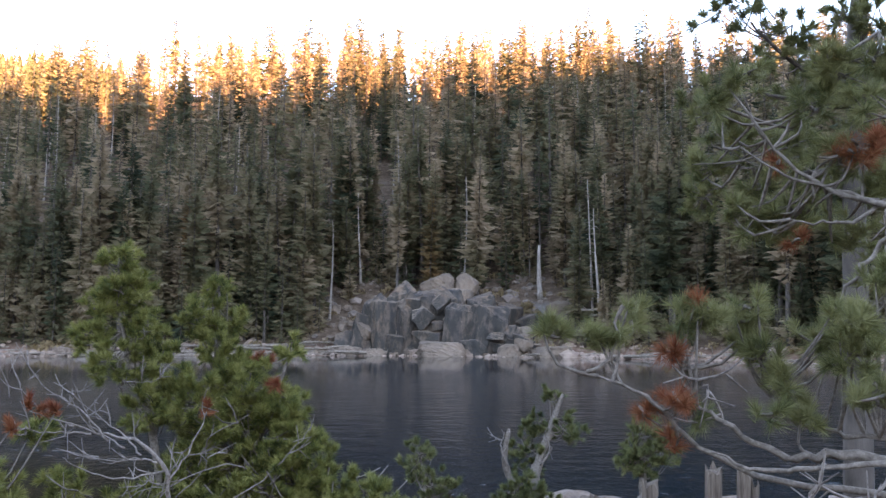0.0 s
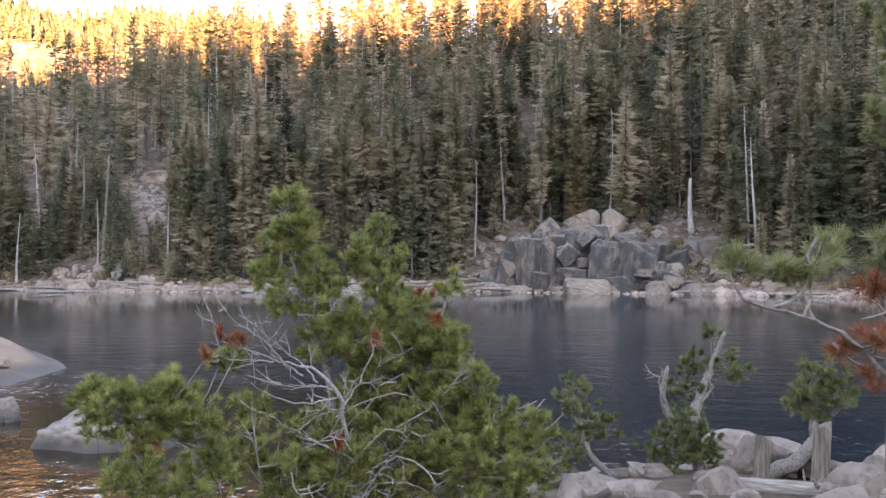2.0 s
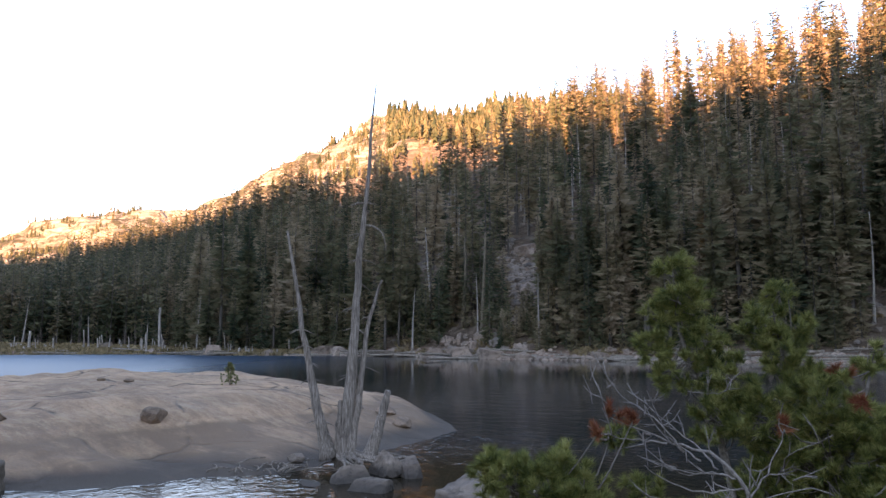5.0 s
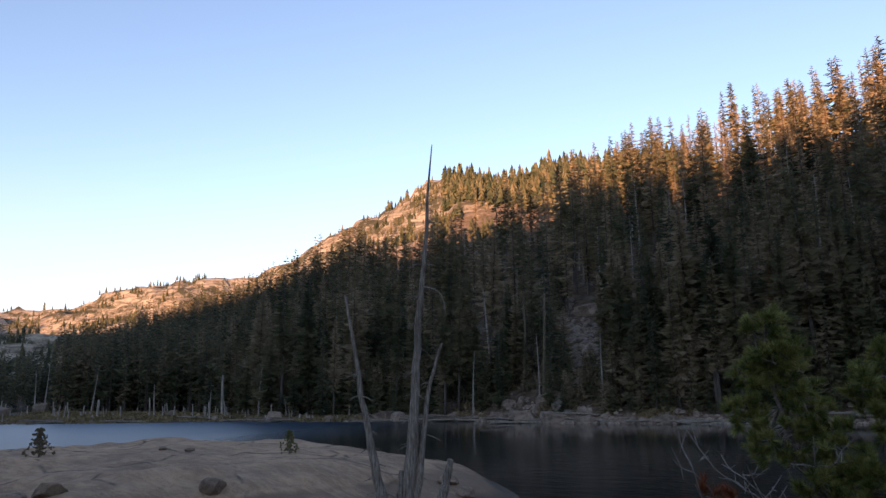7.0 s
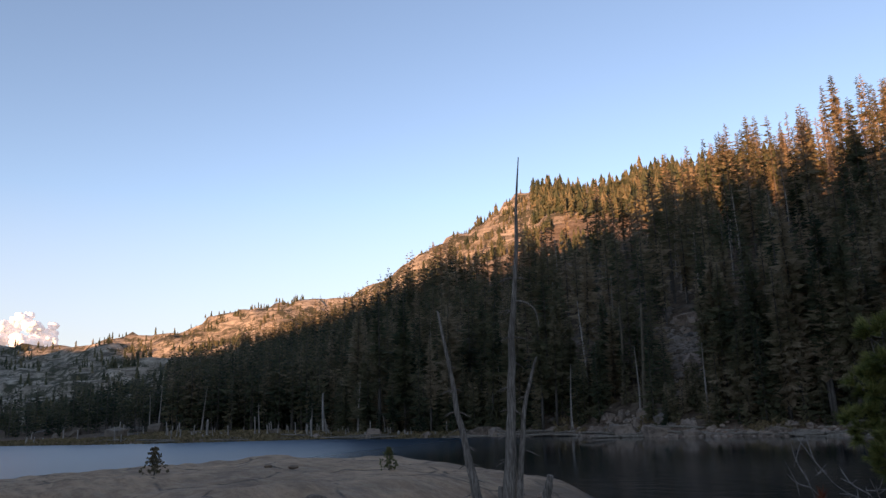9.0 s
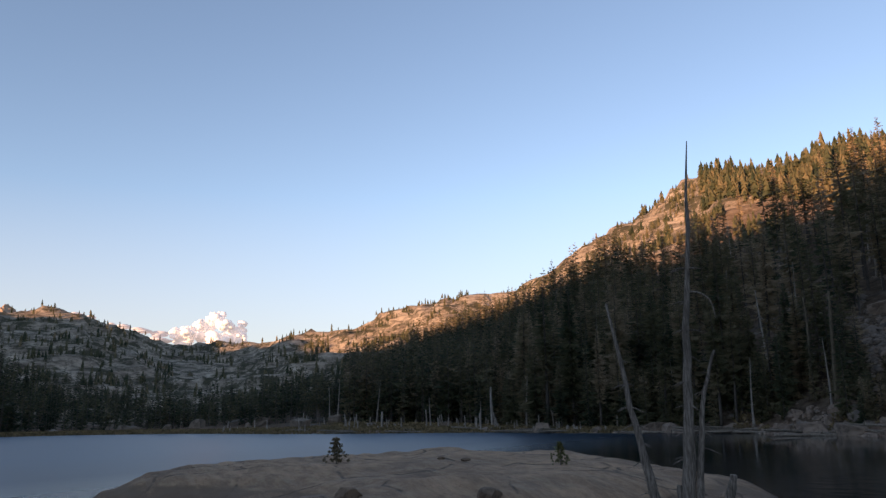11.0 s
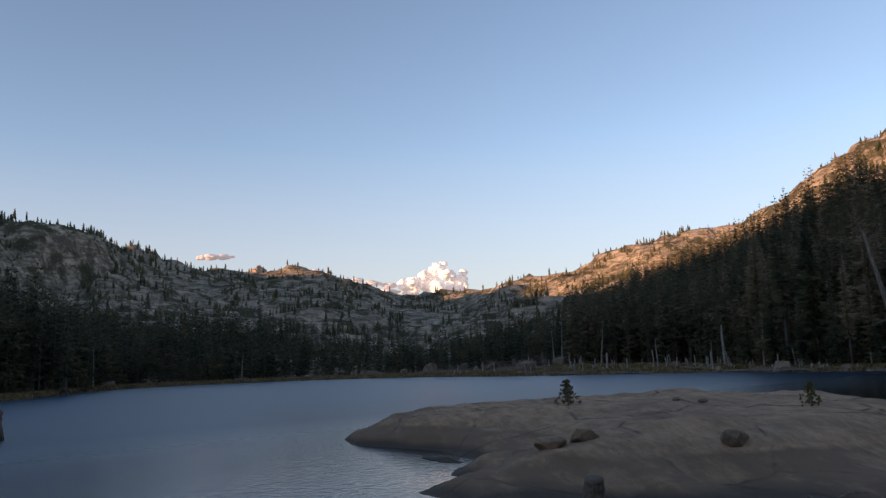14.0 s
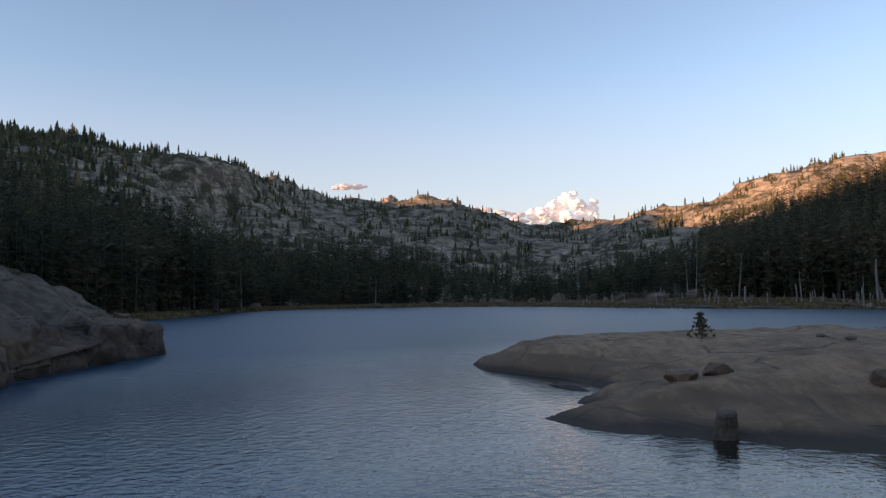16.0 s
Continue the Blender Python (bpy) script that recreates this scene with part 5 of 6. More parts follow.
def left_outcrop():
    """The fractured outcrop that runs into the lake beyond the bay: bearing, distance and top of each corner."""
    slabs = [
        ([(107.8, 44, 1.45), (107.9, 48, 1.4), (110.5, 47, 2.0), (113.2, 43.5, 2.0), (112.9, 39.5, 1.7), (110.4, 40, 1.75)], "dark-sided flat-topped granite block at the end of the outcrop"),
        ([(112.6, 37.0, 0.75), (110.6, 39.0, 1.15), (113.2, 40.5, 1.5), (117, 36.2, 1.25), (120, 31, 0.8), (117.5, 31, 0.5)], "low stained granite shelf along the water"),
        ([(112.2, 41, 1.9), (112.6, 45, 2.3), (116.0, 43.5, 3.7), (120, 41, 4.7), (124, 37, 4.6), (121, 35, 2.4), (116.6, 36.5, 2.0)], "great pale rounded granite slab of the outcrop"),
        ([(116.0, 33.6, 1.5), (115.6, 35.4, 2.1), (118.2, 36.5, 3.1), (122, 34, 3.4), (122, 30.6, 2.2), (118.4, 31.6, 1.4)], "cracked pale granite block of the outcrop"),
        ([(117.6, 30.0, 0.9), (117.3, 31.2, 1.3), (119, 32, 1.7), (122.5, 29.4, 1.7), (121.4, 28, 1.0)], "rounded granite block at the water"),
        ([(111.0, 47.5, 1.8), (111.0, 52, 1.9), (113.6, 52, 3.5), (117, 50, 5.0), (122, 47, 5.9), (123, 43.5, 5.0), (117.5, 46, 4.2), (113.4, 46, 2.8)], "mossy back ridge of the granite outcrop"),
        ([(110.2, 45.6, 2.05), (110.0, 46.4, 2.1), (110.9, 46.6, 2.25), (111.2, 45.8, 2.2)], "small rounded stone on the outcrop"),
        ([(122.5, 27.5, 1.2), (121.5, 32, 3.6), (123, 44, 6.0), (131, 42, 6.4), (134, 29, 3.2)], "great pale rounded granite slab of the outcrop")]
    for k, (corners, label) in enumerate(slabs):
        pts = [(-0.97 - math.sin(radians(az)) * q, 0.33 + math.cos(radians(az)) * q, top) for az, q, top in corners]
        cx, cy = sum(p[0] for p in pts) / len(pts), sum(p[1] for p in pts) / len(pts)
        w = max(math.hypot(p[0] - cx, p[1] - cy) for p in pts)
        size = max(w / 2.2, 0.3)
        slab_rock(cx, cy, 0.0, [((p[0] - cx) / size, (p[1] - cy) / size, p[2] / size) for p in pts], 1.0, 30 + k, label, 0.12, 1.0, GRANITE_OUTLOW if k in (0, 1, 4) else GRANITE_OUT, "outcrop blocks", "outcrop_block", size)


# wide dark joints; shade of the gaps between blocks is painted with them
GRANITE_OUTLOW = granite_material("stained outcrop granite", (0.27, 0.165, 0.10), (0.05, 0.034, 0.024), 0.6, waterline=True, size=1.8, cracks=2.6, gape=0.03, whole=0.42, world_space=True)
GRANITE_OUT = granite_material("outcrop granite", (0.30, 0.21, 0.145), (0.07, 0.05, 0.037), 0.5, waterline=True, size=1.8, cracks=2.6, shelf=1.5, gape=0.03, whole=0.40, world_space=True)
left_outcrop()


# ---- the dead trunks on the islet shore ----
def dead_cluster():
    base = np.array([-12.3, 12.1, 0.1])
    tree = thing("dead_tree_cluster", Matrix(), "cluster of bleached dead trunks on gnarled bare roots", "dead tree")
    r = np.random.default_rng(4)

    def trunk(name, pts, rad, seed, tip=0.12, spikes=0, label="", bare=0.25):
        m = Mesh()
        n = 16
        line = bend(pts, n, 0.012, seed)
        z = np.linspace(0, 1, n)
        rr = rad * (1 + 0.5 * np.exp(-z * 14)) * (1 - (1 - tip) * z ** 0.85)
        m.tube(line, rr[:, None] * (1 + 0.08 * r.normal(0, 1, (n, 10))), 10)
        for _ in range(spikes):
            k = r.uniform(bare, 0.82)
            i = min(int(k * (n - 1)), n - 2)
            q = line[i]
            a_ = r.choice([0.7, 3.8]) + r.normal(0, 0.7)
            l_ = r.uniform(0.12, 0.38)
            d = np.array([math.cos(a_), math.sin(a_), r.uniform(-0.35, 0.05)]) * l_
            m.tube([q, q + d * 0.5, q + d + (0, 0, -0.04)], [0.018, 0.013, 0.004], 4, cap=False)
        return part(name, m.data(name, [SILVER], True), tree, label)
    up = np.array([0.62, 0.62, 0])
    side = np.array([0.70, 0.72, 0])
    b = base
    trunk("trunk", [b + (-0.03, -0.03, 0), b + side * 0.14 + (0, 0, 2.4), b + side * 0.32 + (0, 0, 5.0), b + side * 0.60 + (0, 0, 8.47)], 0.175, 1, 0.06, 26, "tall straight bleached trunk")
    trunk("trunk", [b + side * -0.35 + (0, 0, 0.15), b + side * -0.62 + (0, 0, 1.2), b + side * -0.95 + (0, 0, 2.9), b + side * -1.32 + (0, 0, 5.05)], 0.16, 2, 0.12, 24, "leaning bleached trunk")
    trunk("trunk", [b + side * 0.06 + (0.05, 0, 0.1), b + side * 0.28 + (0, 0, 1.5), b + side * 0.45 + (0, 0, 2.9), b + side * 0.76 + (0, 0, 3.98)], 0.10, 3, 0.22, 6, "broken pale trunk")
    trunk("stub", [b + side * 0.5 + (0, 0, 0.1), b + side * 0.72 + (0, 0, 0.8), b + side * 0.9 + (0, 0, 1.55)], 0.165, 4, 0.4, 0, "splintered stub")
    trunk("stub", [b + side * 0.0 + (0, 0, 0), b + side * -0.02 + (0, 0, 0.8), b + side * 0.03 + (0, 0, 1.65)], 0.19, 5, 0.3, 0, "splintered stub")
    trunk("stub", [b + side * -0.15 + (0, 0, 0), b + side * -0.14 + (0, 0, 0.7), b + side * -0.12 + (0, 0, 1.35)], 0.15, 6, 0.3, 0, "splintered stub")
    # the long curved limb of the tall trunk
    m = Mesh()
    q = b + side * 0.33 + (0, 0, 5.2)
    m.tube(bend([q, q + side * 0.25 + (0, 0, -0.04), q + side * 0.45 + (0, 0, -0.22), q + side * 0.52 + (0, 0, -0.58)], 9), np.linspace(0.03, 0.008, 9), 5)
    part("limb", m.data("limb", [SILVER], True), tree)
    for k in range(15):
        a_ = r.uniform(0, 6.283)
        l_ = r.uniform(0.5, 1.5)
        d = np.array([math.cos(a_), math.sin(a_), 0])
        e_ = np.array([-d[1], d[0], 0]) * r.normal(0, 0.3)
        m = Mesh()
        pts = [b + d * 0.1 + (0, 0, 0.25), b + d * 0.35 * l_ + (0, 0, 0.16), b + (d + e_) * 0.7 * l_ + (0, 0, 0.14), b + (d + 1.6 * e_) * l_ + (0, 0, 0.03)]
        m.tube(bend(pts, 10, 0.015, k), np.linspace(0.07, 0.015, 10), 6)
        part("root", m.data("root", [SILVER], True), tree)


dead_cluster()


def driftwood_by_roots():
    r = np.random.default_rng(41)
    for k in range(24):
        side = np.array([-0.70, -0.72])
        p = np.array([-12.5, 11.5]) + side * r.uniform(0.0, 1.7) + r.normal(0, 0.3, 2)
        z = max(on_islet(p[0], p[1]), 0.02) + 0.05
        m = Mesh()
        a_ = r.uniform(0, 3.14)
        l_ = r.uniform(0.3, 0.9)
        d = np.array([math.cos(a_), math.sin(a_), 0.05]) * l_
        m.tube(bend([(0, 0, 0), d * 0.4 + (0, 0, 0.06), d * 0.75 + (0.05, -0.05, 0.04), d], 7, 0.01, k), np.linspace(0.018, 0.006, 7), 5)
        ob = new("drift_stick", m.data("drift_stick", [SILVER], True))
        ob.location = (p[0], p[1], z)
        tagged(ob, "crooked bleached stick washed up by the roots", "driftwood", "sticks by the roots")


driftwood_by_roots()


# ---- pines with long needles ----
def needle_tuft(seed, needles, length, width, brush=0.5):
    """A bottle-brush of needles along a short shoot that points up z."""
    r = np.random.default_rng(seed)
    k = r.random(needles) ** 0.6
    az = r.uniform(0, 6.283, needles)
    tilt = 0.35 + 0.9 * (1 - k) + r.normal(0, 0.15, needles)
    root = np.stack([np.zeros(needles), np.zeros(needles), (k - 1) * brush * length * 1.6], 1)
    d = np.stack([np.cos(az) * np.sin(tilt), np.sin(az) * np.sin(tilt), np.cos(tilt)], 1)
    l_ = length * r.uniform(0.7, 1.1, needles)
    s = np.cross(d, r.normal(0, 1, (needles, 3)))
    s /= np.linalg.norm(s, axis=1, keepdims=True)
    tip = root + d * l_[:, None] + np.array([0, 0, 0.12 * length])
    V = np.stack([root - s * width / 2, root + s * width / 2, tip], 1).reshape(-1, 3)
    return V, np.arange(3 * needles).reshape(-1, 3)


def pine_plant(name, label, stems, lobes, red, density, needle, seed, twig_share=1.0, dead=(), group="", width=0.005, needles=46, bark=TWIG, shoots=6, ball=0.07, leaf=PINE):
    """stems: polylines with radii; lobes: (x, y, z, radius) masses of shoots; red: the same, with dead needles."""
    tree = thing(name, Matrix(), label, "pine", group)
    r = np.random.default_rng(seed)
    nodes = []
    for i, line in enumerate(stems):
        line = np.asarray(line, float)
        m = Mesh()
        n = 4 * len(line)
        pts = bend(line[:, :3], n, 0.008, seed + i)
        rad = np.interp(np.linspace(0, 1, n), np.linspace(0, 1, len(line)), line[:, 3])
        m.tube(pts, rad[:, None] * (1 + 0.1 * r.normal(0, 1, (n, 7))), 7)
        part("stem" if i < 2 else "limb", m.data("stem", [bark], True), tree)
        nodes.append(pts)
    nodes = np.concatenate(nodes)
    protos = [needle_tuft(seed * 31 + q, needles, needle, width) for q in range(6)]
    twigs = Mesh()
    for which, mat, title in ((lobes, leaf, "green needles"), (red, PINE_RED, "dead red needles")):
        V, T, n = [], [], 0
        for x, y, z, q in which:
            c = np.array([x, y, z])
            count = max(2, int(density * q * q / shoots))
            root = nodes[np.argsort(((nodes - c) ** 2).sum(1))[:6]]
            for k in range(count):
                d = r.normal(0, 1, 3)
                d /= np.linalg.norm(d)
                p = c + d * q * r.uniform(0.35, 1.0) * (1.0, 1.0, 0.9)
                for _ in range(shoots):
                    up = d * 0.55 + np.array([0, 0, 0.6]) + r.normal(0, 0.55, 3)
                    up /= np.linalg.norm(up)
                    u = np.cross(up, (0.3, 0.9, 0.1))
                    u /= np.linalg.norm(u)
                    w = np.cross(up, u)
                    v, t = protos[r.integers(6)]
                    s = r.uniform(0.75, 1.2)
                    V.append((v @ np.stack([u, w, up])) * s + p + up * ball * r.uniform(0.1, 1.0) * (shoots > 1))
                    T.append(t + n)
                    n += len(v)
                if r.random() < twig_share:
                    o = root[r.integers(len(root))]
                    if np.linalg.norm(o - p) > 0.6:
                        o = p + (o - p) * 0.6 / np.linalg.norm(o - p) + r.normal(0, 0.05, 3)
                    mid = (o + p) / 2 + (0, 0, -0.12 * np.linalg.norm(p - o)) + r.normal(0, 0.02, 3)
                    if r.random() < 0.5:
                        o = c + r.normal(0, 0.25, 3) * q
                        mid = (o + p) / 2 - up * 0.03
                    twigs.tube(bend([o, mid, p], 5), np.linspace(0.009, 0.004, 5), 4, cap=False)
        if V:
            tagged(part("foliage", tri_data("foliage", np.concatenate(V), np.concatenate(T), [mat]), tree, title), kind="stuff")
    for pts in dead:
        pts = np.asarray(pts, float)
        m = Mesh()
        n = 4 * len(pts)
        line = bend(pts[:, :3], n, 0.008, seed)
        rad = 0.5 * np.interp(np.linspace(0, 1, n), np.linspace(0, 1, len(pts)), pts[:, 3])
        m.tube(line, rad, 6)
        for _ in range(4):
            i = r.integers(2, n)
            d = r.normal(0, 1, 3)
            d = d / np.linalg.norm(d) * r.uniform(0.08, 0.22) + (line[-1] - line[0]) * 0.10
            e_ = line[i] + d * 0.55 + r.normal(0, 0.02, 3)
            m.tube(bend([line[i], e_, line[i] + d + (0, 0, 0.05)], 6), np.linspace(max(rad[i] * 0.45, 0.006), 0.003, 6), 4, cap=False)
            for _ in range(2):
                g = d * 0.4 + r.normal(0, 0.06, 3)
                m.tube([e_, e_ + g], [0.005, 0.002], 3, cap=False)
        part("dead_limb", m.data("dead_limb", [LIMBWOOD], True), tree, "bare silver dead limb")
    if twigs.n:
        tagged(part("twig_spray", twigs.data("twig_spray", [TWIG], True), tree, "fine grey twigs"), kind="stuff")
    return tree


BUSH_TOP = [(-2.92, 6.82, 3.37, 0.19), (-2.85, 6.85, 3.13, 0.25), (-3.04, 6.77, 3.02, 0.19), (-2.7, 6.9, 2.81, 0.22), (-3.13, 6.73, 2.75, 0.17), (-2.86, 6.74, 2.54, 0.24), (-2.52, 6.86, 2.49, 0.22), (-2.15, 7.29, 3.17, 0.17), (-2.28, 7.15, 2.92, 0.22), (-2.05, 7.32, 2.86, 0.2), (-2.18, 7.18, 2.64, 0.25), (-1.89, 7.16, 2.4, 0.22), (-1.44, 7.26, 2.59, 0.15)]
BUSH_MID = [(-2.19, 6.87, 2.12, 0.32), (-1.74, 6.99, 2.22, 0.32), (-2.58, 6.73, 2.13, 0.21), (-1.48, 7.04, 2.11, 0.24), (-1.89, 6.95, 1.8, 0.37), (-1.34, 6.87, 1.72, 0.31), (-2.19, 6.87, 1.49, 0.32), (-1.52, 6.73, 1.38, 0.41), (-1.13, 6.9, 1.41, 0.31), (-1.88, 6.54, 1.16, 0.4), (-1.2, 6.69, 1.05, 0.4), (-0.69, 7.15, 1.26, 0.24), (-2.49, 6.34, 1.29, 0.25), (-2.19, 6.24, 0.99, 0.34), (-0.77, 6.95, 0.94, 0.26), (-3.17, 6.04, 2.0, 0.12), (-2.92, 6.05, 1.6, 0.14)]
BUSH_LEFT = [(-3.59, 5.1, 1.74, 0.23), (-3.41, 5.22, 1.64, 0.25), (-3.23, 5.45, 1.64, 0.21), (-3.71, 5.01, 1.79, 0.14), (-3, 5.46, 1.39, 0.18), (-2.79, 5.67, 1.34, 0.16), (-3.36, 5.01, 1.26, 0.2), (-2.97, 5.24, 1.15, 0.22), (-3.38, 5.47, 1.85, 0.17), (-2.51, 5.8, 1.1, 0.23)]
bush_rng = np.random.default_rng(55)
BUSH_DEAD = []
for bx, by, bz in [(-2.45, 5.75, 1.2), (-2.3, 5.85, 1.35), (-2.1, 6.0, 1.25), (-1.9, 6.0, 1.1), (-2.6, 5.6, 1.05), (-1.75, 6.1, 1.45), (-1.6, 6.15, 1.0), (-2.0, 5.9, 0.95), (-2.75, 6.6, 2.35), (-1.75, 6.4, 1.7)]:
    d0 = bush_rng.normal(0, 1, 3) * (0.17, 0.08, 0.12) + (0, -0.10, 0.02)
    d1 = d0 * 1.7 + bush_rng.normal(0, 0.07, 3)
    d2 = d1 * 1.25 + bush_rng.normal(0, 0.08, 3)
    BUSH_DEAD.append([(bx - 0.5 * d0[0], by + 0.25, bz - 0.15, 0.012), (bx, by, bz, 0.010), (bx + d0[0], by + d0[1], bz + d0[2], 0.008), (bx + d1[0], by + d1[1], bz + d1[2], 0.005), (bx + d2[0], by + d2[1], bz + d2[2], 0.003)])
for k in range(6):
    foot = Vector((-2.2, 6.0, 1.78)).lerp(Vector((-2.75, 5.78, 2.08)), k / 5)
    aim = Vector((-0.30, -0.12, 0.16)) + Vector(bush_rng.normal(0, 1, 3) * (0.08, 0.06, 0.13))
    kink = foot + aim * 0.5 + Vector(bush_rng.normal(0, 0.03, 3))
    BUSH_DEAD.append([(*foot, 0.017), (*kink, 0.012), (*(foot + aim), 0.007), (*(foot + aim * 1.15 + Vector((0, 0, 0.04))), 0.004)])
pine_plant("pine_bush", "bushy green pine with bare silver limbs on the bank",
           [[(-2.15, 6.8, 0.3, 0.055), (-2.4, 6.85, 1.2, 0.042), (-2.62, 6.83, 2.12, 0.026), (-2.87, 6.84, 2.81, 0.018), (-2.92, 6.82, 3.47, 0.008)],
            [(-2.0, 6.85, 0.3, 0.055), (-1.83, 7.1, 1.45, 0.038), (-2.07, 7.21, 2.09, 0.025), (-2.13, 7.2, 2.64, 0.016), (-2.15, 7.29, 3.2, 0.008)],
            [(-1.95, 6.8, 0.6, 0.04), (-1.5, 6.8, 1.1, 0.03), (-1.1, 6.9, 1.45, 0.015)],
            [(-1.85, 7.1, 1.4, 0.03), (-1.6, 7.05, 2.0, 0.02), (-1.44, 7.2, 2.55, 0.01)],
            [(-2.15, 6.6, 0.5, 0.05), (-2.6, 6.0, 1.0, 0.035), (-3.2, 5.4, 1.45, 0.02), (-3.6, 5.1, 1.7, 0.01)],
            [(-2.1, 6.6, 0.5, 0.04), (-1.5, 6.6, 0.8, 0.03), (-0.7, 7.0, 1.1, 0.015)]],
           BUSH_TOP + [(x, y, z, 1.2 * q) for x, y, z, q in BUSH_MID + BUSH_LEFT],
           [(-2.98, 5.6, 2.22, 0.06), (-2.85, 5.68, 2.2, 0.05), (-1.87, 6.13, 2.15, 0.06), (-2.1, 5.9, 1.35, 0.06), (-1.62, 7.0, 2.55, 0.07), (-3.05, 5.5, 2.08, 0.04), (-1.4, 6.6, 2.35, 0.05), (-3.3, 5.1, 1.5, 0.05)],
           3600, 0.066, 5, 0.45,
           BUSH_DEAD + [[(-2.16, 6.46, 0.78, 0.04), (-2.14, 6.15, 1.43, 0.038), (-2.15, 6.04, 1.73, 0.034), (-2.35, 5.97, 1.95, 0.026), (-2.64, 5.85, 2.03, 0.016), (-2.98, 5.58, 2.21, 0.005)],
            [(-2.11, 6.05, 1.64, 0.02), (-1.96, 6.1, 1.91, 0.013), (-1.87, 6.13, 2.15, 0.008)],
            [(-2.15, 6.04, 1.71, 0.016), (-2.39, 5.84, 1.69, 0.013), (-2.63, 5.74, 1.77, 0.009), (-2.73, 5.59, 1.88, 0.006)],
            [(-1.9, 6.5, 1.2, 0.018), (-1.74, 6.37, 1.4, 0.014), (-1.46, 6.44, 1.59, 0.011), (-1.22, 6.48, 1.83, 0.008), (-1.12, 6.5, 1.97, 0.006)],
            [(-2.05, 6.3, 1.0, 0.02), (-1.7, 6.2, 1.2, 0.013), (-1.45, 6.1, 1.15, 0.012), (-1.3, 6.05, 1.0, 0.006)],
            [(-2.1, 6.7, 1.6, 0.015), (-1.95, 6.5, 1.9, 0.01), (-1.6, 6.4, 2.1, 0.006)]], width=0.0062, needles=38)

pine_plant("small_pine", "small open green pine on the rocky bank", [[(0.42, 9.16, 0.1, 0.05), (-0.11, 9.28, 0.56, 0.04), (-0.21, 9.38, 0.95, 0.03), (-0.28, 9.38, 1.36, 0.012)]],
           [(-0.28, 9.38, 1.29, 0.24), (-0.18, 9.38, 0.95, 0.31), (0.09, 9.38, 0.82, 0.21), (-0.38, 9.27, 0.62, 0.28), (-0.75, 9.0, 0.75, 0.2), (-0.9, 8.7, 0.95, 0.15), (-0.55, 8.4, 0.7, 0.2), (-0.95, 8.2, 1.15, 0.14)], [], 2000, 0.055, 6, 0.5, group="small pines on the bank", width=0.007, leaf=PINE_SHADED)
pine_plant("small_pine", "gnarled small pine with a bare silver top on the rocky bank", [[(1.22, 9.09, 0.1, 0.1), (1.08, 9.2, 0.88, 0.08), (1.17, 9.39, 1.25, 0.06), (1.32, 9.47, 1.58, 0.045), (1.48, 9.45, 2.02, 0.02)], [(1.15, 9.2, 0.7, 0.05), (0.77, 9.34, 1.11, 0.045), (0.8, 9.34, 1.62, 0.02)]],
           [(1.38, 9.56, 1.99, 0.14), (1.19, 9.59, 1.64, 0.22), (1.50, 9.5, 1.58, 0.26), (1.05, 9.55, 1.3, 0.26), (0.73, 8.94, 0.73, 0.32), (1.16, 8.89, 0.82, 0.3), (0.9, 8.9, 1.0, 0.22)], [], 2400, 0.055, 7, 0.5,
           [[(1.17, 9.3, 1.2, 0.03), (1.3, 9.25, 1.4, 0.02), (1.2, 9.2, 1.55, 0.008)], [(0.78, 9.3, 1.2, 0.03), (0.7, 9.25, 1.4, 0.02), (0.74, 9.2, 1.6, 0.008)]], group="small pines on the bank", width=0.007, leaf=PINE_SHADED)
pine_plant("small_pine", "small pine on a crooked grey trunk over the bank", [[(1.2, 8.78, 0.05, 0.11), (1.7, 8.8, 0.45, 0.09), (2.15, 8.8, 0.75, 0.075), (2.29, 8.86, 1.05, 0.055), (2.24, 8.88, 1.45, 0.02)]],
           [(2.32, 8.86, 1.58, 0.28), (2.24, 8.88, 1.33, 0.25), (2.52, 8.8, 1.44, 0.22), (2.1, 8.8, 1.35, 0.18), (2.6, 8.3, 0.6, 0.12)], [], 2400, 0.055, 8, 0.5, group="small pines on the bank", width=0.007, leaf=PINE_SHADED)

LOW_LIMBS = [
    [(1.95, 2.75, 1.3, 0.07), (1.85, 2.8, 2.0, 0.06), (1.75, 2.86, 2.3, 0.05), (1.47, 2.9, 2.34, 0.032), (1.3, 2.92, 2.33, 0.026), (1.07, 2.91, 2.45, 0.017), (0.96, 2.95, 2.55, 0.012), (0.92, 2.96, 2.67, 0.006)],
    [(1.75, 2.8, 2.2, 0.03), (1.31, 2.92, 2.24, 0.022), (0.96, 2.95, 2.37, 0.017), (0.81, 2.94, 2.53, 0.014), (0.66, 2.93, 2.61, 0.01), (0.5, 2.96, 2.66, 0.005)],
    [(1.75, 2.72, 2.36, 0.026), (1.54, 2.69, 2.35, 0.022), (1.31, 2.81, 2.31, 0.018), (1.13, 2.83, 2.3, 0.014), (0.98, 2.84, 2.36, 0.006)],
    [(1.75, 2.84, 2.42, 0.022), (1.53, 2.92, 2.41, 0.018), (1.36, 3.01, 2.46, 0.013), (1.27, 3.05, 2.59, 0.006)]]
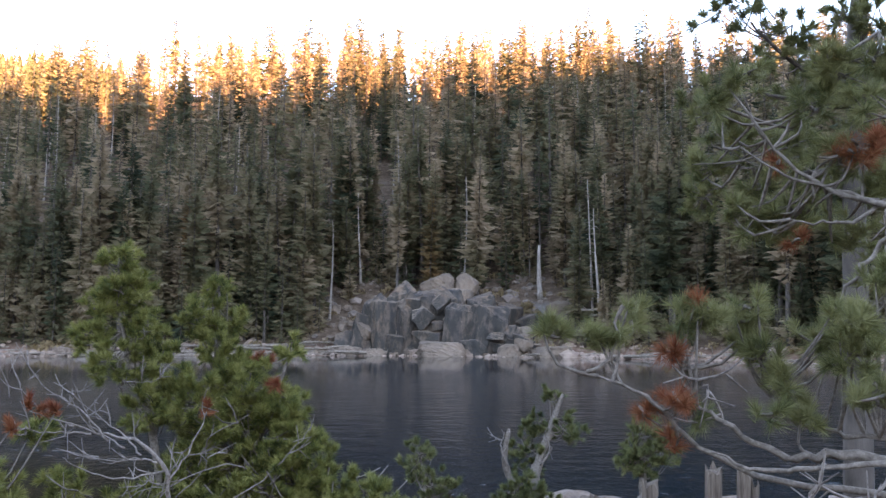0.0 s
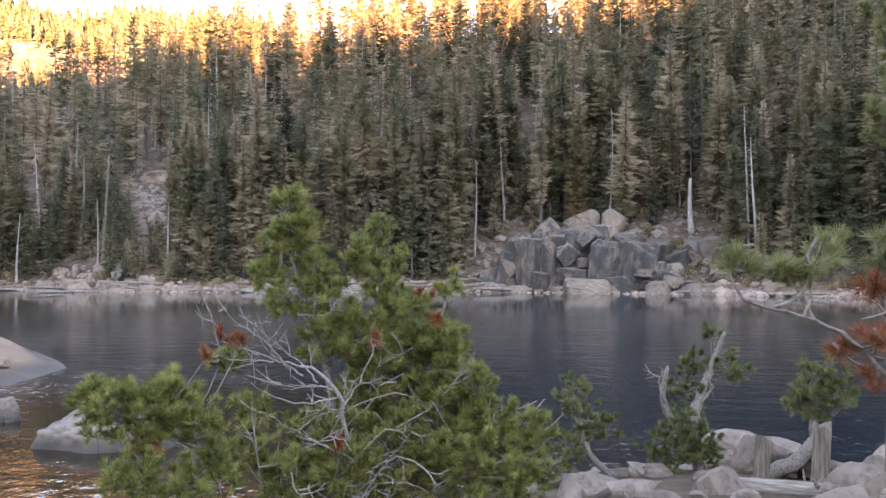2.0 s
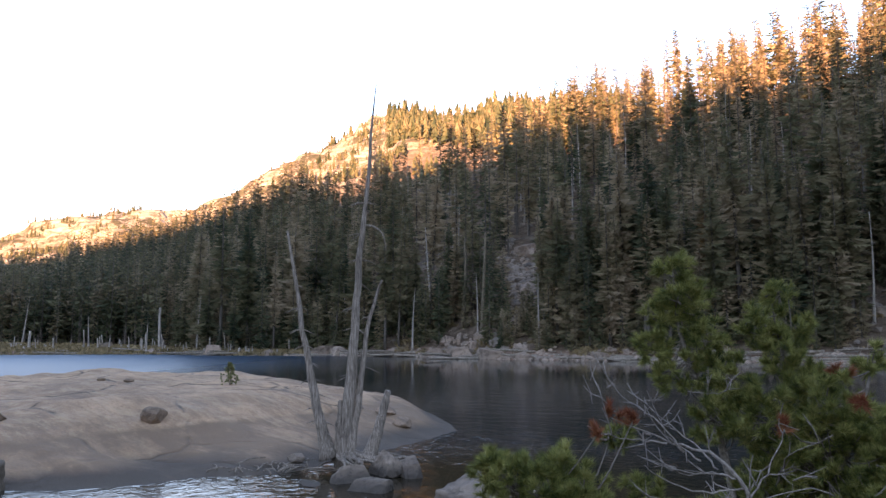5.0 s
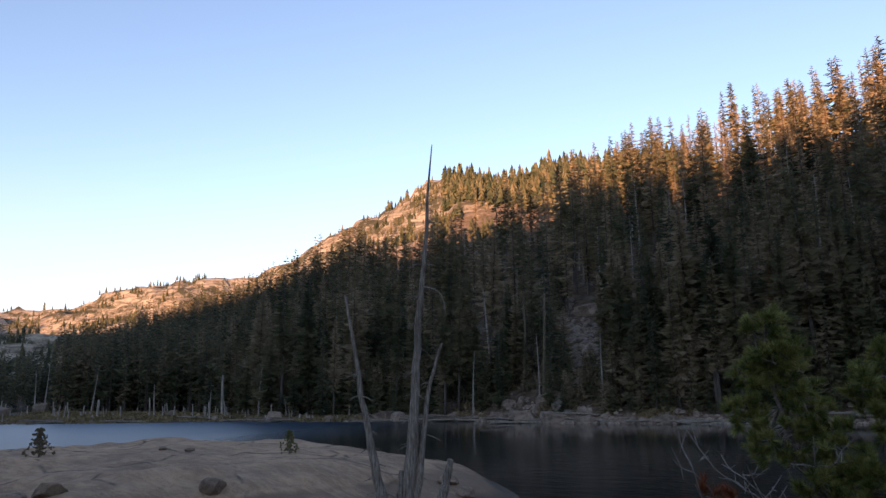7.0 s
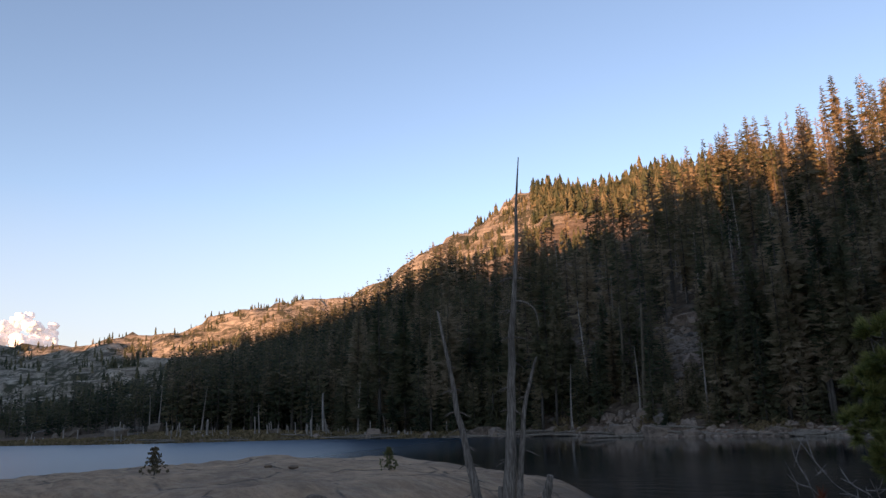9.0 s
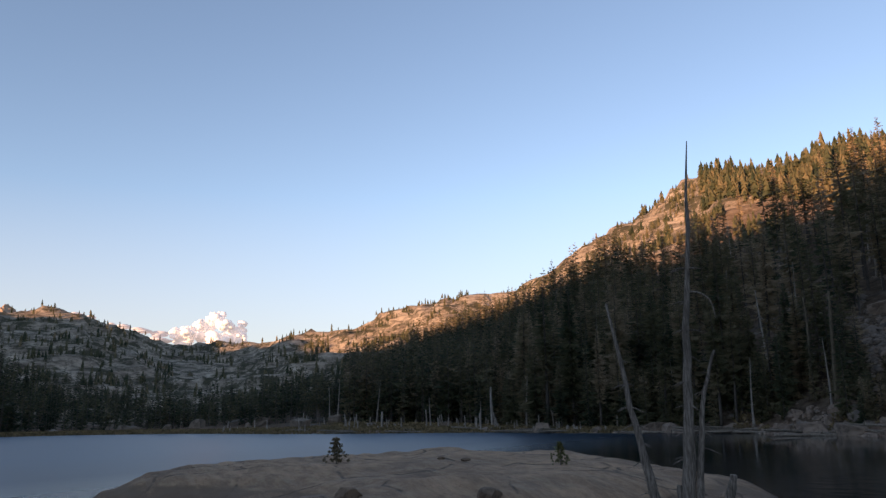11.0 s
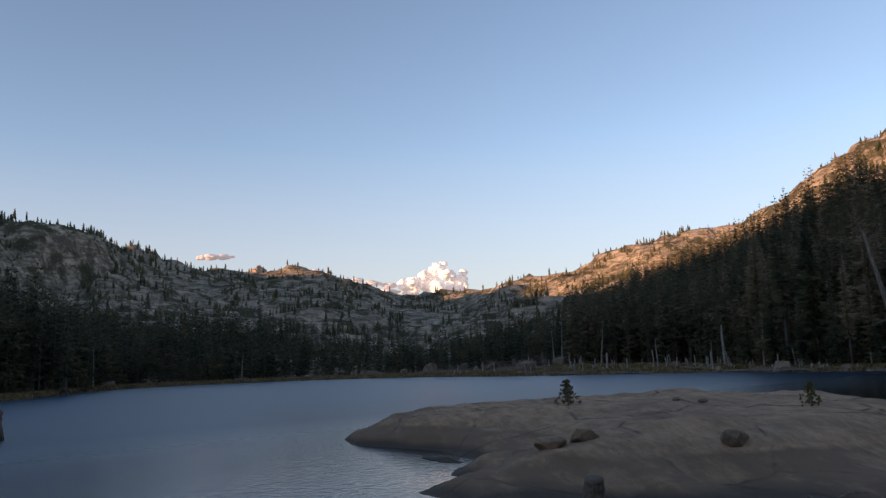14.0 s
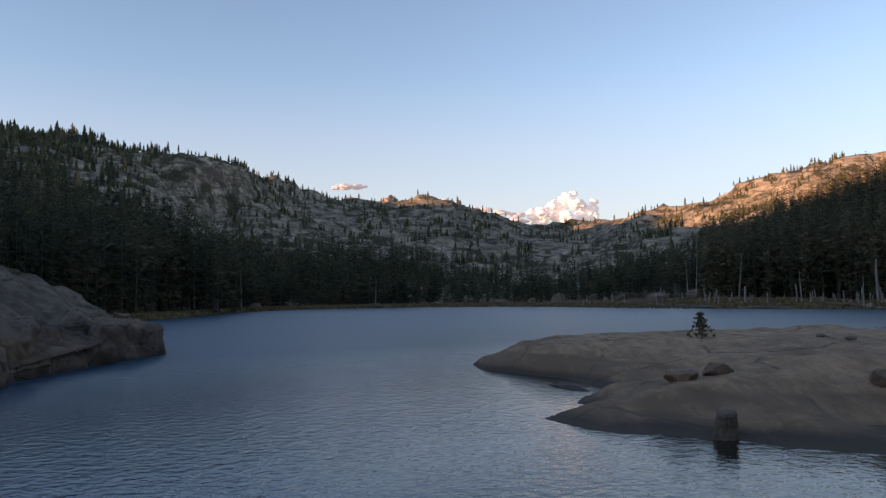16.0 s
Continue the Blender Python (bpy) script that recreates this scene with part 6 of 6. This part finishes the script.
HIGH_LIMBS = [
    [(2.25, 2.95, 1.2, 0.07), (2.15, 3.0, 2.6, 0.05), (2.1, 3.0, 3.2, 0.04), (1.83, 3.1, 3.32, 0.022), (1.62, 3.22, 3.43, 0.016), (1.47, 3.28, 3.59, 0.012), (1.38, 3.32, 3.75, 0.006)],
    [(1.83, 3.1, 3.32, 0.016), (1.63, 3.21, 3.42, 0.013), (1.43, 3.19, 3.48, 0.01), (1.3, 3.25, 3.6, 0.005)],
    [(2.1, 3.0, 3.4, 0.022), (1.89, 3.07, 3.37, 0.018), (1.74, 3.15, 3.27, 0.014), (1.59, 3.12, 3.25, 0.01), (1.47, 3.18, 3.27, 0.005)],
    [(2.1, 2.97, 3.25, 0.026), (1.84, 2.97, 3.21, 0.022), (1.73, 3.04, 3.11, 0.017), (1.61, 2.99, 3, 0.013), (1.53, 3.04, 2.84, 0.005)],
    [(2.1, 3.0, 3.2, 0.03), (2.1, 3.1, 3.8, 0.02), (1.9, 3.2, 4.1, 0.01)]]
pine_plant("sprawling_pine", "sprawling pine with long grey limbs and red dead needles", [[(a_, b_, c, 0.55 * q) for a_, b_, c, q in limb] for limb in LOW_LIMBS],
           [(0.7, 2.92, 2.84, 0.08), (0.44, 2.97, 2.79, 0.07), (0.56, 2.95, 2.77, 0.06), (0.92, 2.96, 2.85, 0.07), (1.03, 2.92, 2.86, 0.08), (1.2, 2.97, 2.88, 0.08), (1.24, 2.95, 2.7, 0.09), (1.32, 2.91, 2.61, 0.08), (1.52, 2.82, 2.84, 0.1), (1.52, 2.81, 2.7, 0.11), (1.52, 2.7, 2.57, 0.09), (1.37, 2.89, 2.49, 0.07), (1.21, 2.85, 2.49, 0.06), (0.97, 2.94, 2.48, 0.05), (1.5, 3.05, 2.77, 0.09), (1.18, 3.08, 2.77, 0.07), (0.63, 2.98, 2.75, 0.06), (1.7, 2.94, 2.99, 0.1)],
           [(0.87, 2.92, 2.71, 0.05), (0.87, 2.87, 2.55, 0.07), (0.79, 3, 2.49, 0.05), (0.89, 2.97, 2.38, 0.04), (0.99, 2.94, 2.9, 0.025)], 6500, 0.06, 9, 0.5,
           [[(1.4, 2.85, 2.32, 0.016), (1.32, 2.8, 2.2, 0.01), (1.2, 2.78, 2.12, 0.005)], [(1.07, 2.91, 2.45, 0.012), (1.0, 2.9, 2.58, 0.008), (0.95, 2.88, 2.62, 0.004)], [(1.6, 2.75, 2.36, 0.016), (1.5, 2.7, 2.22, 0.01), (1.4, 2.7, 2.18, 0.004)]], width=0.0026, needles=44, shoots=4, ball=0.035, leaf=PINE_SHADED)
pine_plant("leaning_pine", "ragged pine with bare grey limbs and rusty needle clumps", [[(a_, b_, c, 0.6 * q) for a_, b_, c, q in limb] for limb in HIGH_LIMBS],
           [(1.35, 3.34, 3.95, 0.11), (1.23, 3.38, 3.85, 0.1), (1.74, 3.26, 3.96, 0.11), (1.78, 3.13, 3.73, 0.11), (1.65, 3.31, 3.8, 0.11), (1.39, 3.43, 3.33, 0.11), (1.56, 3.35, 3.34, 0.1), (1.7, 3.17, 3.54, 0.11), (1.49, 3.5, 3.49, 0.11), (1.53, 3.48, 3.27, 0.11), (1.68, 3.41, 3.26, 0.11), (1.36, 3.55, 3.76, 0.1), (1.85, 3.2, 3.44, 0.11), (1.33, 3.77, 3.61, 0.12), (1.69, 3.62, 3.72, 0.12), (1.88, 3.42, 3.22, 0.12), (1.89, 3.18, 3.96, 0.11)],
           [(1.77, 3.13, 3.57, 0.11), (1.48, 3.28, 3.54, 0.04), (1.53, 3.26, 3.2, 0.05)], 4200, 0.065, 10, 0.5,
           [[(1.83, 3.1, 3.3, 0.014), (1.75, 3.0, 3.05, 0.01), (1.7, 2.95, 2.9, 0.004)], [(1.89, 3.0, 3.2, 0.014), (1.82, 2.98, 2.95, 0.008), (1.85, 2.95, 2.75, 0.004)]], width=0.003, needles=44, shoots=4, ball=0.04, leaf=PINE_SHADED)
pine_plant("tall_pine", "tall pine with a bare brown trunk and dark tufted boughs", [
    [(3.74, 7.07, 0.3, 0.14), (3.87, 7, 4.31, 0.1), (3.94, 6.96, 5.61, 0.085), (3.97, 6.94, 6.4, 0.07), (4.0, 6.9, 8.2, 0.02)],
    [(3.94, 6.96, 5.2, 0.03), (3.4, 6.95, 5.25, 0.022), (2.9, 6.9, 5.7, 0.01)], [(3.9, 6.98, 4.9, 0.03), (3.4, 7.0, 4.95, 0.022), (3.0, 7.1, 5.1, 0.01)], [(3.87, 7, 4.3, 0.03), (3.3, 7.5, 4.4, 0.02), (2.7, 7.8, 4.8, 0.01)]],
    [(2.59, 7.04, 5.82, 0.2), (2.91, 6.91, 5.73, 0.2), (3.25, 6.87, 5.62, 0.25), (3.14, 6.92, 5.32, 0.2), (3.47, 6.88, 5.43, 0.2), (3.97, 6.72, 5.62, 0.26), (2.78, 6.97, 5.92, 0.2), (3.64, 6.67, 5.71, 0.23), (3.54, 6.84, 5.07, 0.29), (3.78, 6.71, 5.14, 0.29), (3.32, 7.06, 5.09, 0.26), (3.97, 6.71, 4.77, 0.35), (3.06, 6.96, 6.17, 0.23), (3.71, 6.86, 6.24, 0.29), (2.62, 7.56, 5.01, 0.3), (2.99, 7.64, 4.68, 0.37), (3.46, 7.43, 4.4, 0.37), (3.89, 7.22, 4.08, 0.37), (2.78, 7.93, 4.2, 0.31)],
    [], 1300, 0.075, 11, 0.6, width=0.006, bark=BARK, leaf=PINE_SHADED)


def islet_pine(x, y, height, label, seed, leaf=FIR, density=2600):
    m = [(x, y, on_islet(x, y) - 0.05, 0.03), (x + 0.03, y, on_islet(x, y) + height * 0.5, 0.02), (x, y, on_islet(x, y) + height, 0.008)]
    z = on_islet(x, y)
    lobes = [(x + w * math.cos(k * 1.1 + j * 1.57), y + w * math.sin(k * 1.1 + j * 1.57), z + height * (0.16 + 0.80 * k / 5), 0.095) for k in range(6) for w in (0.42 * (1.1 - k / 5.5) * height, 0.14 * (1.1 - k / 5.5) * height) for j in range(4)]
    pine_plant("islet_pine", label, [m], lobes, [], density, 0.055, seed, 0.05, group="small pines on the islet", width=0.01, needles=24, shoots=4, ball=0.03, leaf=leaf)


islet_pine(-29.2, 11.1, 0.95, "small dark tiered pine growing from a crack in the islet", 12)
islet_pine(-22.0, 16.3, 0.7, "tiny green pine bush at the back of the islet", 13, PINE_SHADED, 1300)


# ---- the rocky bank ----
bank_rng = np.random.default_rng(63)
for k in range(70):
    baz, bq = bank_rng.uniform(-36, 24), bank_rng.uniform(6.3, 9.6)
    bp = at(baz, bq)
    if bp.z < 0.05:
        continue
    bs = bank_rng.uniform(0.05, 0.16)
    put_rock(NEAR_ROCKS[k % 5], spin(bp.x, bp.y, bp.z + 0.3 * bs, bs, bank_rng, 0.8), "small loose granite stone on the near bank", "loose stones on the near bank", "bank_stone")
for k, (x, y, z, s) in enumerate([(-0.11, 8.58, 0.30, 0.45), (0.49, 7.96, 0.26, 0.62), (2.54, 8.8, 0.55, 0.45), (2.45, 10.9, 0.2, 0.5), (-0.63, 8.76, 0.25, 0.38), (3.11, 9.45, 0.4, 0.4), (1.82, 11.0, 0.30, 0.45), (0.57, 9.46, 0.25, 0.3), (-1.25, 7.69, 0.25, 0.36), (4.03, 10.71, 0.25, 0.55), (2.69, 7.48, 0.38, 0.5), (3.6, 9.9, 0.3, 0.35), (1.0, 9.9, 0.2, 0.35), (1.5, 7.6, 0.3, 0.5), (4.4, 9.6, 0.35, 0.5), (0.1, 9.9, 0.12, 0.25), (-0.2, 9.4, 0.15, 0.22), (5.4, 10.2, 0.3, 0.6), (-1.6, 7.4, 0.3, 0.3), (-2.6, 6.4, 0.2, 0.35)]):
    put_rock(NEAR_ROCKS[k % 5], pose(x, y, z, 5 * (k % 3), -4 * (k % 4), 67 * k) @ Matrix.Diagonal((s * 1.3, s, s * 0.62, 1)), "weathered granite rock on the near bank", "rocks on the near bank", "bank_rock")


def stump(x, y, base, top, rad, seed, label):
    r = np.random.default_rng(seed)
    m = Mesh()
    n, sides = 7, 12
    z = np.linspace(0, 1, n)
    ang = np.arange(sides) * 6.283 / sides
    prof = 1 + 0.1 * np.sin(ang * 3 + seed) + 0.05 * r.normal(0, 1, sides)
    rr = rad * (1.35 - 0.35 * np.minimum(z * 3, 1))[:, None] * prof[None, :]
    m.tube(np.stack([0.04 * z, 0 * z, (top - base) * z], 1), rr, sides)
    me = m.data("stump", [STUMPWOOD])
    for v in me.vertices:
        if v.co.z > (top - base) * 0.98:
            v.co.z += r.uniform(-0.09, 0.07)
    ob = new("stump", me)
    ob.location = (x, y, base)
    tagged(ob, label, "stump", "stumps on the bank")


stump(2.68, 7.82, 0.6, 1.43, 0.08, 1, "grey weathered upright stump on the bank")
stump(2.91, 7.63, 0.6, 1.43, 0.068, 2, "grey weathered upright stump on the bank")
stump(2.17, 8.29, 0.45, 1.17, 0.085, 3, "splintered pale stump on the bank")
stump(1.68, 8.61, 0.35, 0.94, 0.08, 4, "low splintered stump on the bank")
stump(3.01, 7.59, 0.6, 1.31, 0.035, 5, "thin broken post of dead wood beside the stumps")


def bank_slab(x, y, top, w, seed):
    """A half-buried worn slab of the bank, about w metres across."""
    base = 0.35
    me = rock_mesh("boulder", seed, GRANITE_NEAR, 4, 12, low=0.5, grain=0.05)
    put_rock(me, pose(x, y, base, 0, 0, 40 * (seed % 7)) @ Matrix.Diagonal((0.66 * w, 0.52 * w, (top - base) * 0.9, 1)), "pale worn granite slab half buried in the near bank", "rocks by the bank")


for k, (x, y, top, w) in enumerate([(2.39, 7.5, 1.19, 0.8), (1.96, 9.37, 1.12, 0.85), (1.84, 6.75, 1.16, 1.05), (2.98, 6.95, 1.2, 0.62), (3.6, 7.77, 1.15, 0.45), (-0.08, 7.38, 0.92, 0.75), (0.45, 6.86, 0.88, 0.95), (1.15, 7.5, 0.98, 0.7), (3.3, 8.7, 0.95, 0.8), (4.0, 7.4, 1.05, 0.8), (2.7, 8.6, 0.9, 0.6)]):
    bank_slab(x, y, top, w, 600 + k)
for x0, x1, rad, seed, label in (((1.3, 7.75, 0.66), (3.9, 6.75, 0.92), 0.10, 7, "long grey fallen trunk lying on the bank rocks"), ((1.4, 8.7, 0.42), (3.2, 8.4, 0.62), 0.07, 8, "thin grey fallen branch on the bank")):
    d = Vector(x1) - Vector(x0)
    ob = new("fallen_trunk", log_mesh("fallen_trunk", d.length, rad, LOGWOOD, seed, 0.015, 12, 4))
    ob.matrix_world = Matrix.Translation(x0) @ d.to_track_quat("X", "Z").to_matrix().to_4x4()
    tagged(ob, label, "log", "fallen wood on the bank")


# ---- marsh ----
def marsh_grass():
    r = np.random.default_rng(51)
    n = 24000
    az = r.uniform(48, 120, n)
    rs = np.interp(az, LAND_AZ, LAND_SHORE)
    out = r.uniform(-1.5, 14, n) * np.interp(az, [48, 56, 62, 70, 78, 120], [0.3, 0.5, 2.0, 3.0, 1, 1])
    q = rs + out
    x, y = -np.sin(np.radians(az)) * q, np.cos(np.radians(az)) * q
    z = np.maximum(land(az, q), -0.25)
    h = r.uniform(0.2, 0.6, n)
    a_ = r.uniform(0, 6.283, n)
    w = r.uniform(0.15, 0.4, n)
    dx, dy = np.cos(a_) * w, np.sin(a_) * w
    base = np.stack([x, y, z], 1)
    V = np.stack([base + np.stack([-dx, -dy, 0 * h], 1), base + np.stack([dx, dy, 0 * h], 1), base + np.stack([dx * 0.7 + r.normal(0, 0.1, n), dy * 0.7, h], 1), base + np.stack([-dx * 0.8, -dy * 0.8, h * r.uniform(0.6, 1, n)], 1)], 1).reshape(-1, 3)
    k = np.arange(n)[:, None] * 4
    T = np.concatenate([k + (0, 1, 2), k + (0, 2, 3)])
    tagged(new("marsh_grass", tri_data("marsh_grass", V, T, [GRASS])), "olive and straw-coloured sedge along the marshy shore", "grass", kind="stuff")


marsh_grass()


# ---- the distant peak and the clouds ----
def far_peak():
    me = rock_mesh("far_peak", 171, granite_material("peak granite", (0.62, 0.44, 0.32), (0.30, 0.23, 0.18), 0.4, size=12.0), 4, 16, low=0.5, grain=0.16)
    ob = new("far_peak", me)
    ob.matrix_world = pose(-1485, -45, 182, 0, 0, 30) @ Matrix.Diagonal((30, 26, 28, 1))
    tagged(ob, "small sunlit rock peak beyond the ridge", "peak", kind="structure")


far_peak()


def cloud(name, label, puffs, seed, flat=1.0, wide=1.0, mat=CLOUD):
    """Heaps of small billows: bearing, height and size of each heap in degrees."""
    r = np.random.default_rng(seed)
    bm = bmesh.new()
    for az, el, q in puffs:
        d = 4200.0 + r.uniform(-60, 60)
        c = Vector((-math.sin(radians(az)) * d, math.cos(radians(az)) * d, 2.8 + math.tan(radians(el)) * d))
        R = math.tan(radians(q)) * d
        for k in range(26):
            o = Vector(r.normal(0, 1, 3)).normalized() * R * (0.25 + 0.6 * r.random() ** 0.6)
            o.z *= 0.85 * flat
            s = R * r.uniform(0.24, 0.52)
            m = bmesh.ops.create_icosphere(bm, subdivisions=2, radius=1.0, matrix=Matrix.Translation(c + o) @ Matrix.Diagonal((s * wide, s * wide, s * 0.9 * flat, 1)))
            for v in m["verts"]:
                n = (v.co - c - o).normalized()
                v.co += n * s * 0.45 * flat * fbm(v.co.x, v.co.y, v.co.z, s * 0.7, 3)
    me = bpy.data.meshes.new(name)
    bm.to_mesh(me)
    bm.free()
    me.materials.append(mat)
    me.polygons.foreach_set("use_smooth", [True] * len(me.polygons))
    tagged(new(name, me), label, "cloud", kind="structure")


cloud("backdrop_cumulus", "towering white cumulus cloud over the far valley", [(78.1, 7.25, 0.55), (78.6, 6.8, 0.55), (77.6, 6.7, 0.6), (79.4, 6.6, 0.5), (76.4, 6.75, 0.34), (76.6, 6.3, 0.45), (77.2, 6.0, 0.7), (79.0, 6.0, 0.7), (80.2, 6.2, 0.5), (81.0, 6.0, 0.45), (78.2, 5.5, 0.8), (80.4, 5.5, 0.7), (76.4, 5.7, 0.5)], 1)
cloud("backdrop_cloud", "low grey-pink cloud bank at the skyline", [(82.0, 6.0, 0.45), (83.2, 6.2, 0.45), (84.4, 6.45, 0.35), (85.2, 6.6, 0.2), (82.0, 5.5, 0.6), (83.4, 5.5, 0.6), (86.6, 7.0, 0.3), (87.6, 7.15, 0.4), (88.7, 7.2, 0.42), (89.8, 7.1, 0.35)], 2, 0.5, 2.0, CLOUD_GREY)
cloud("backdrop_cloud", "small pink cloud over the ridge", [(94.9, 8.3, 0.42), (95.6, 8.25, 0.35), (94.1, 8.25, 0.35), (93.5, 8.3, 0.16)], 3, 0.6, 1.9, CLOUD_GREY)
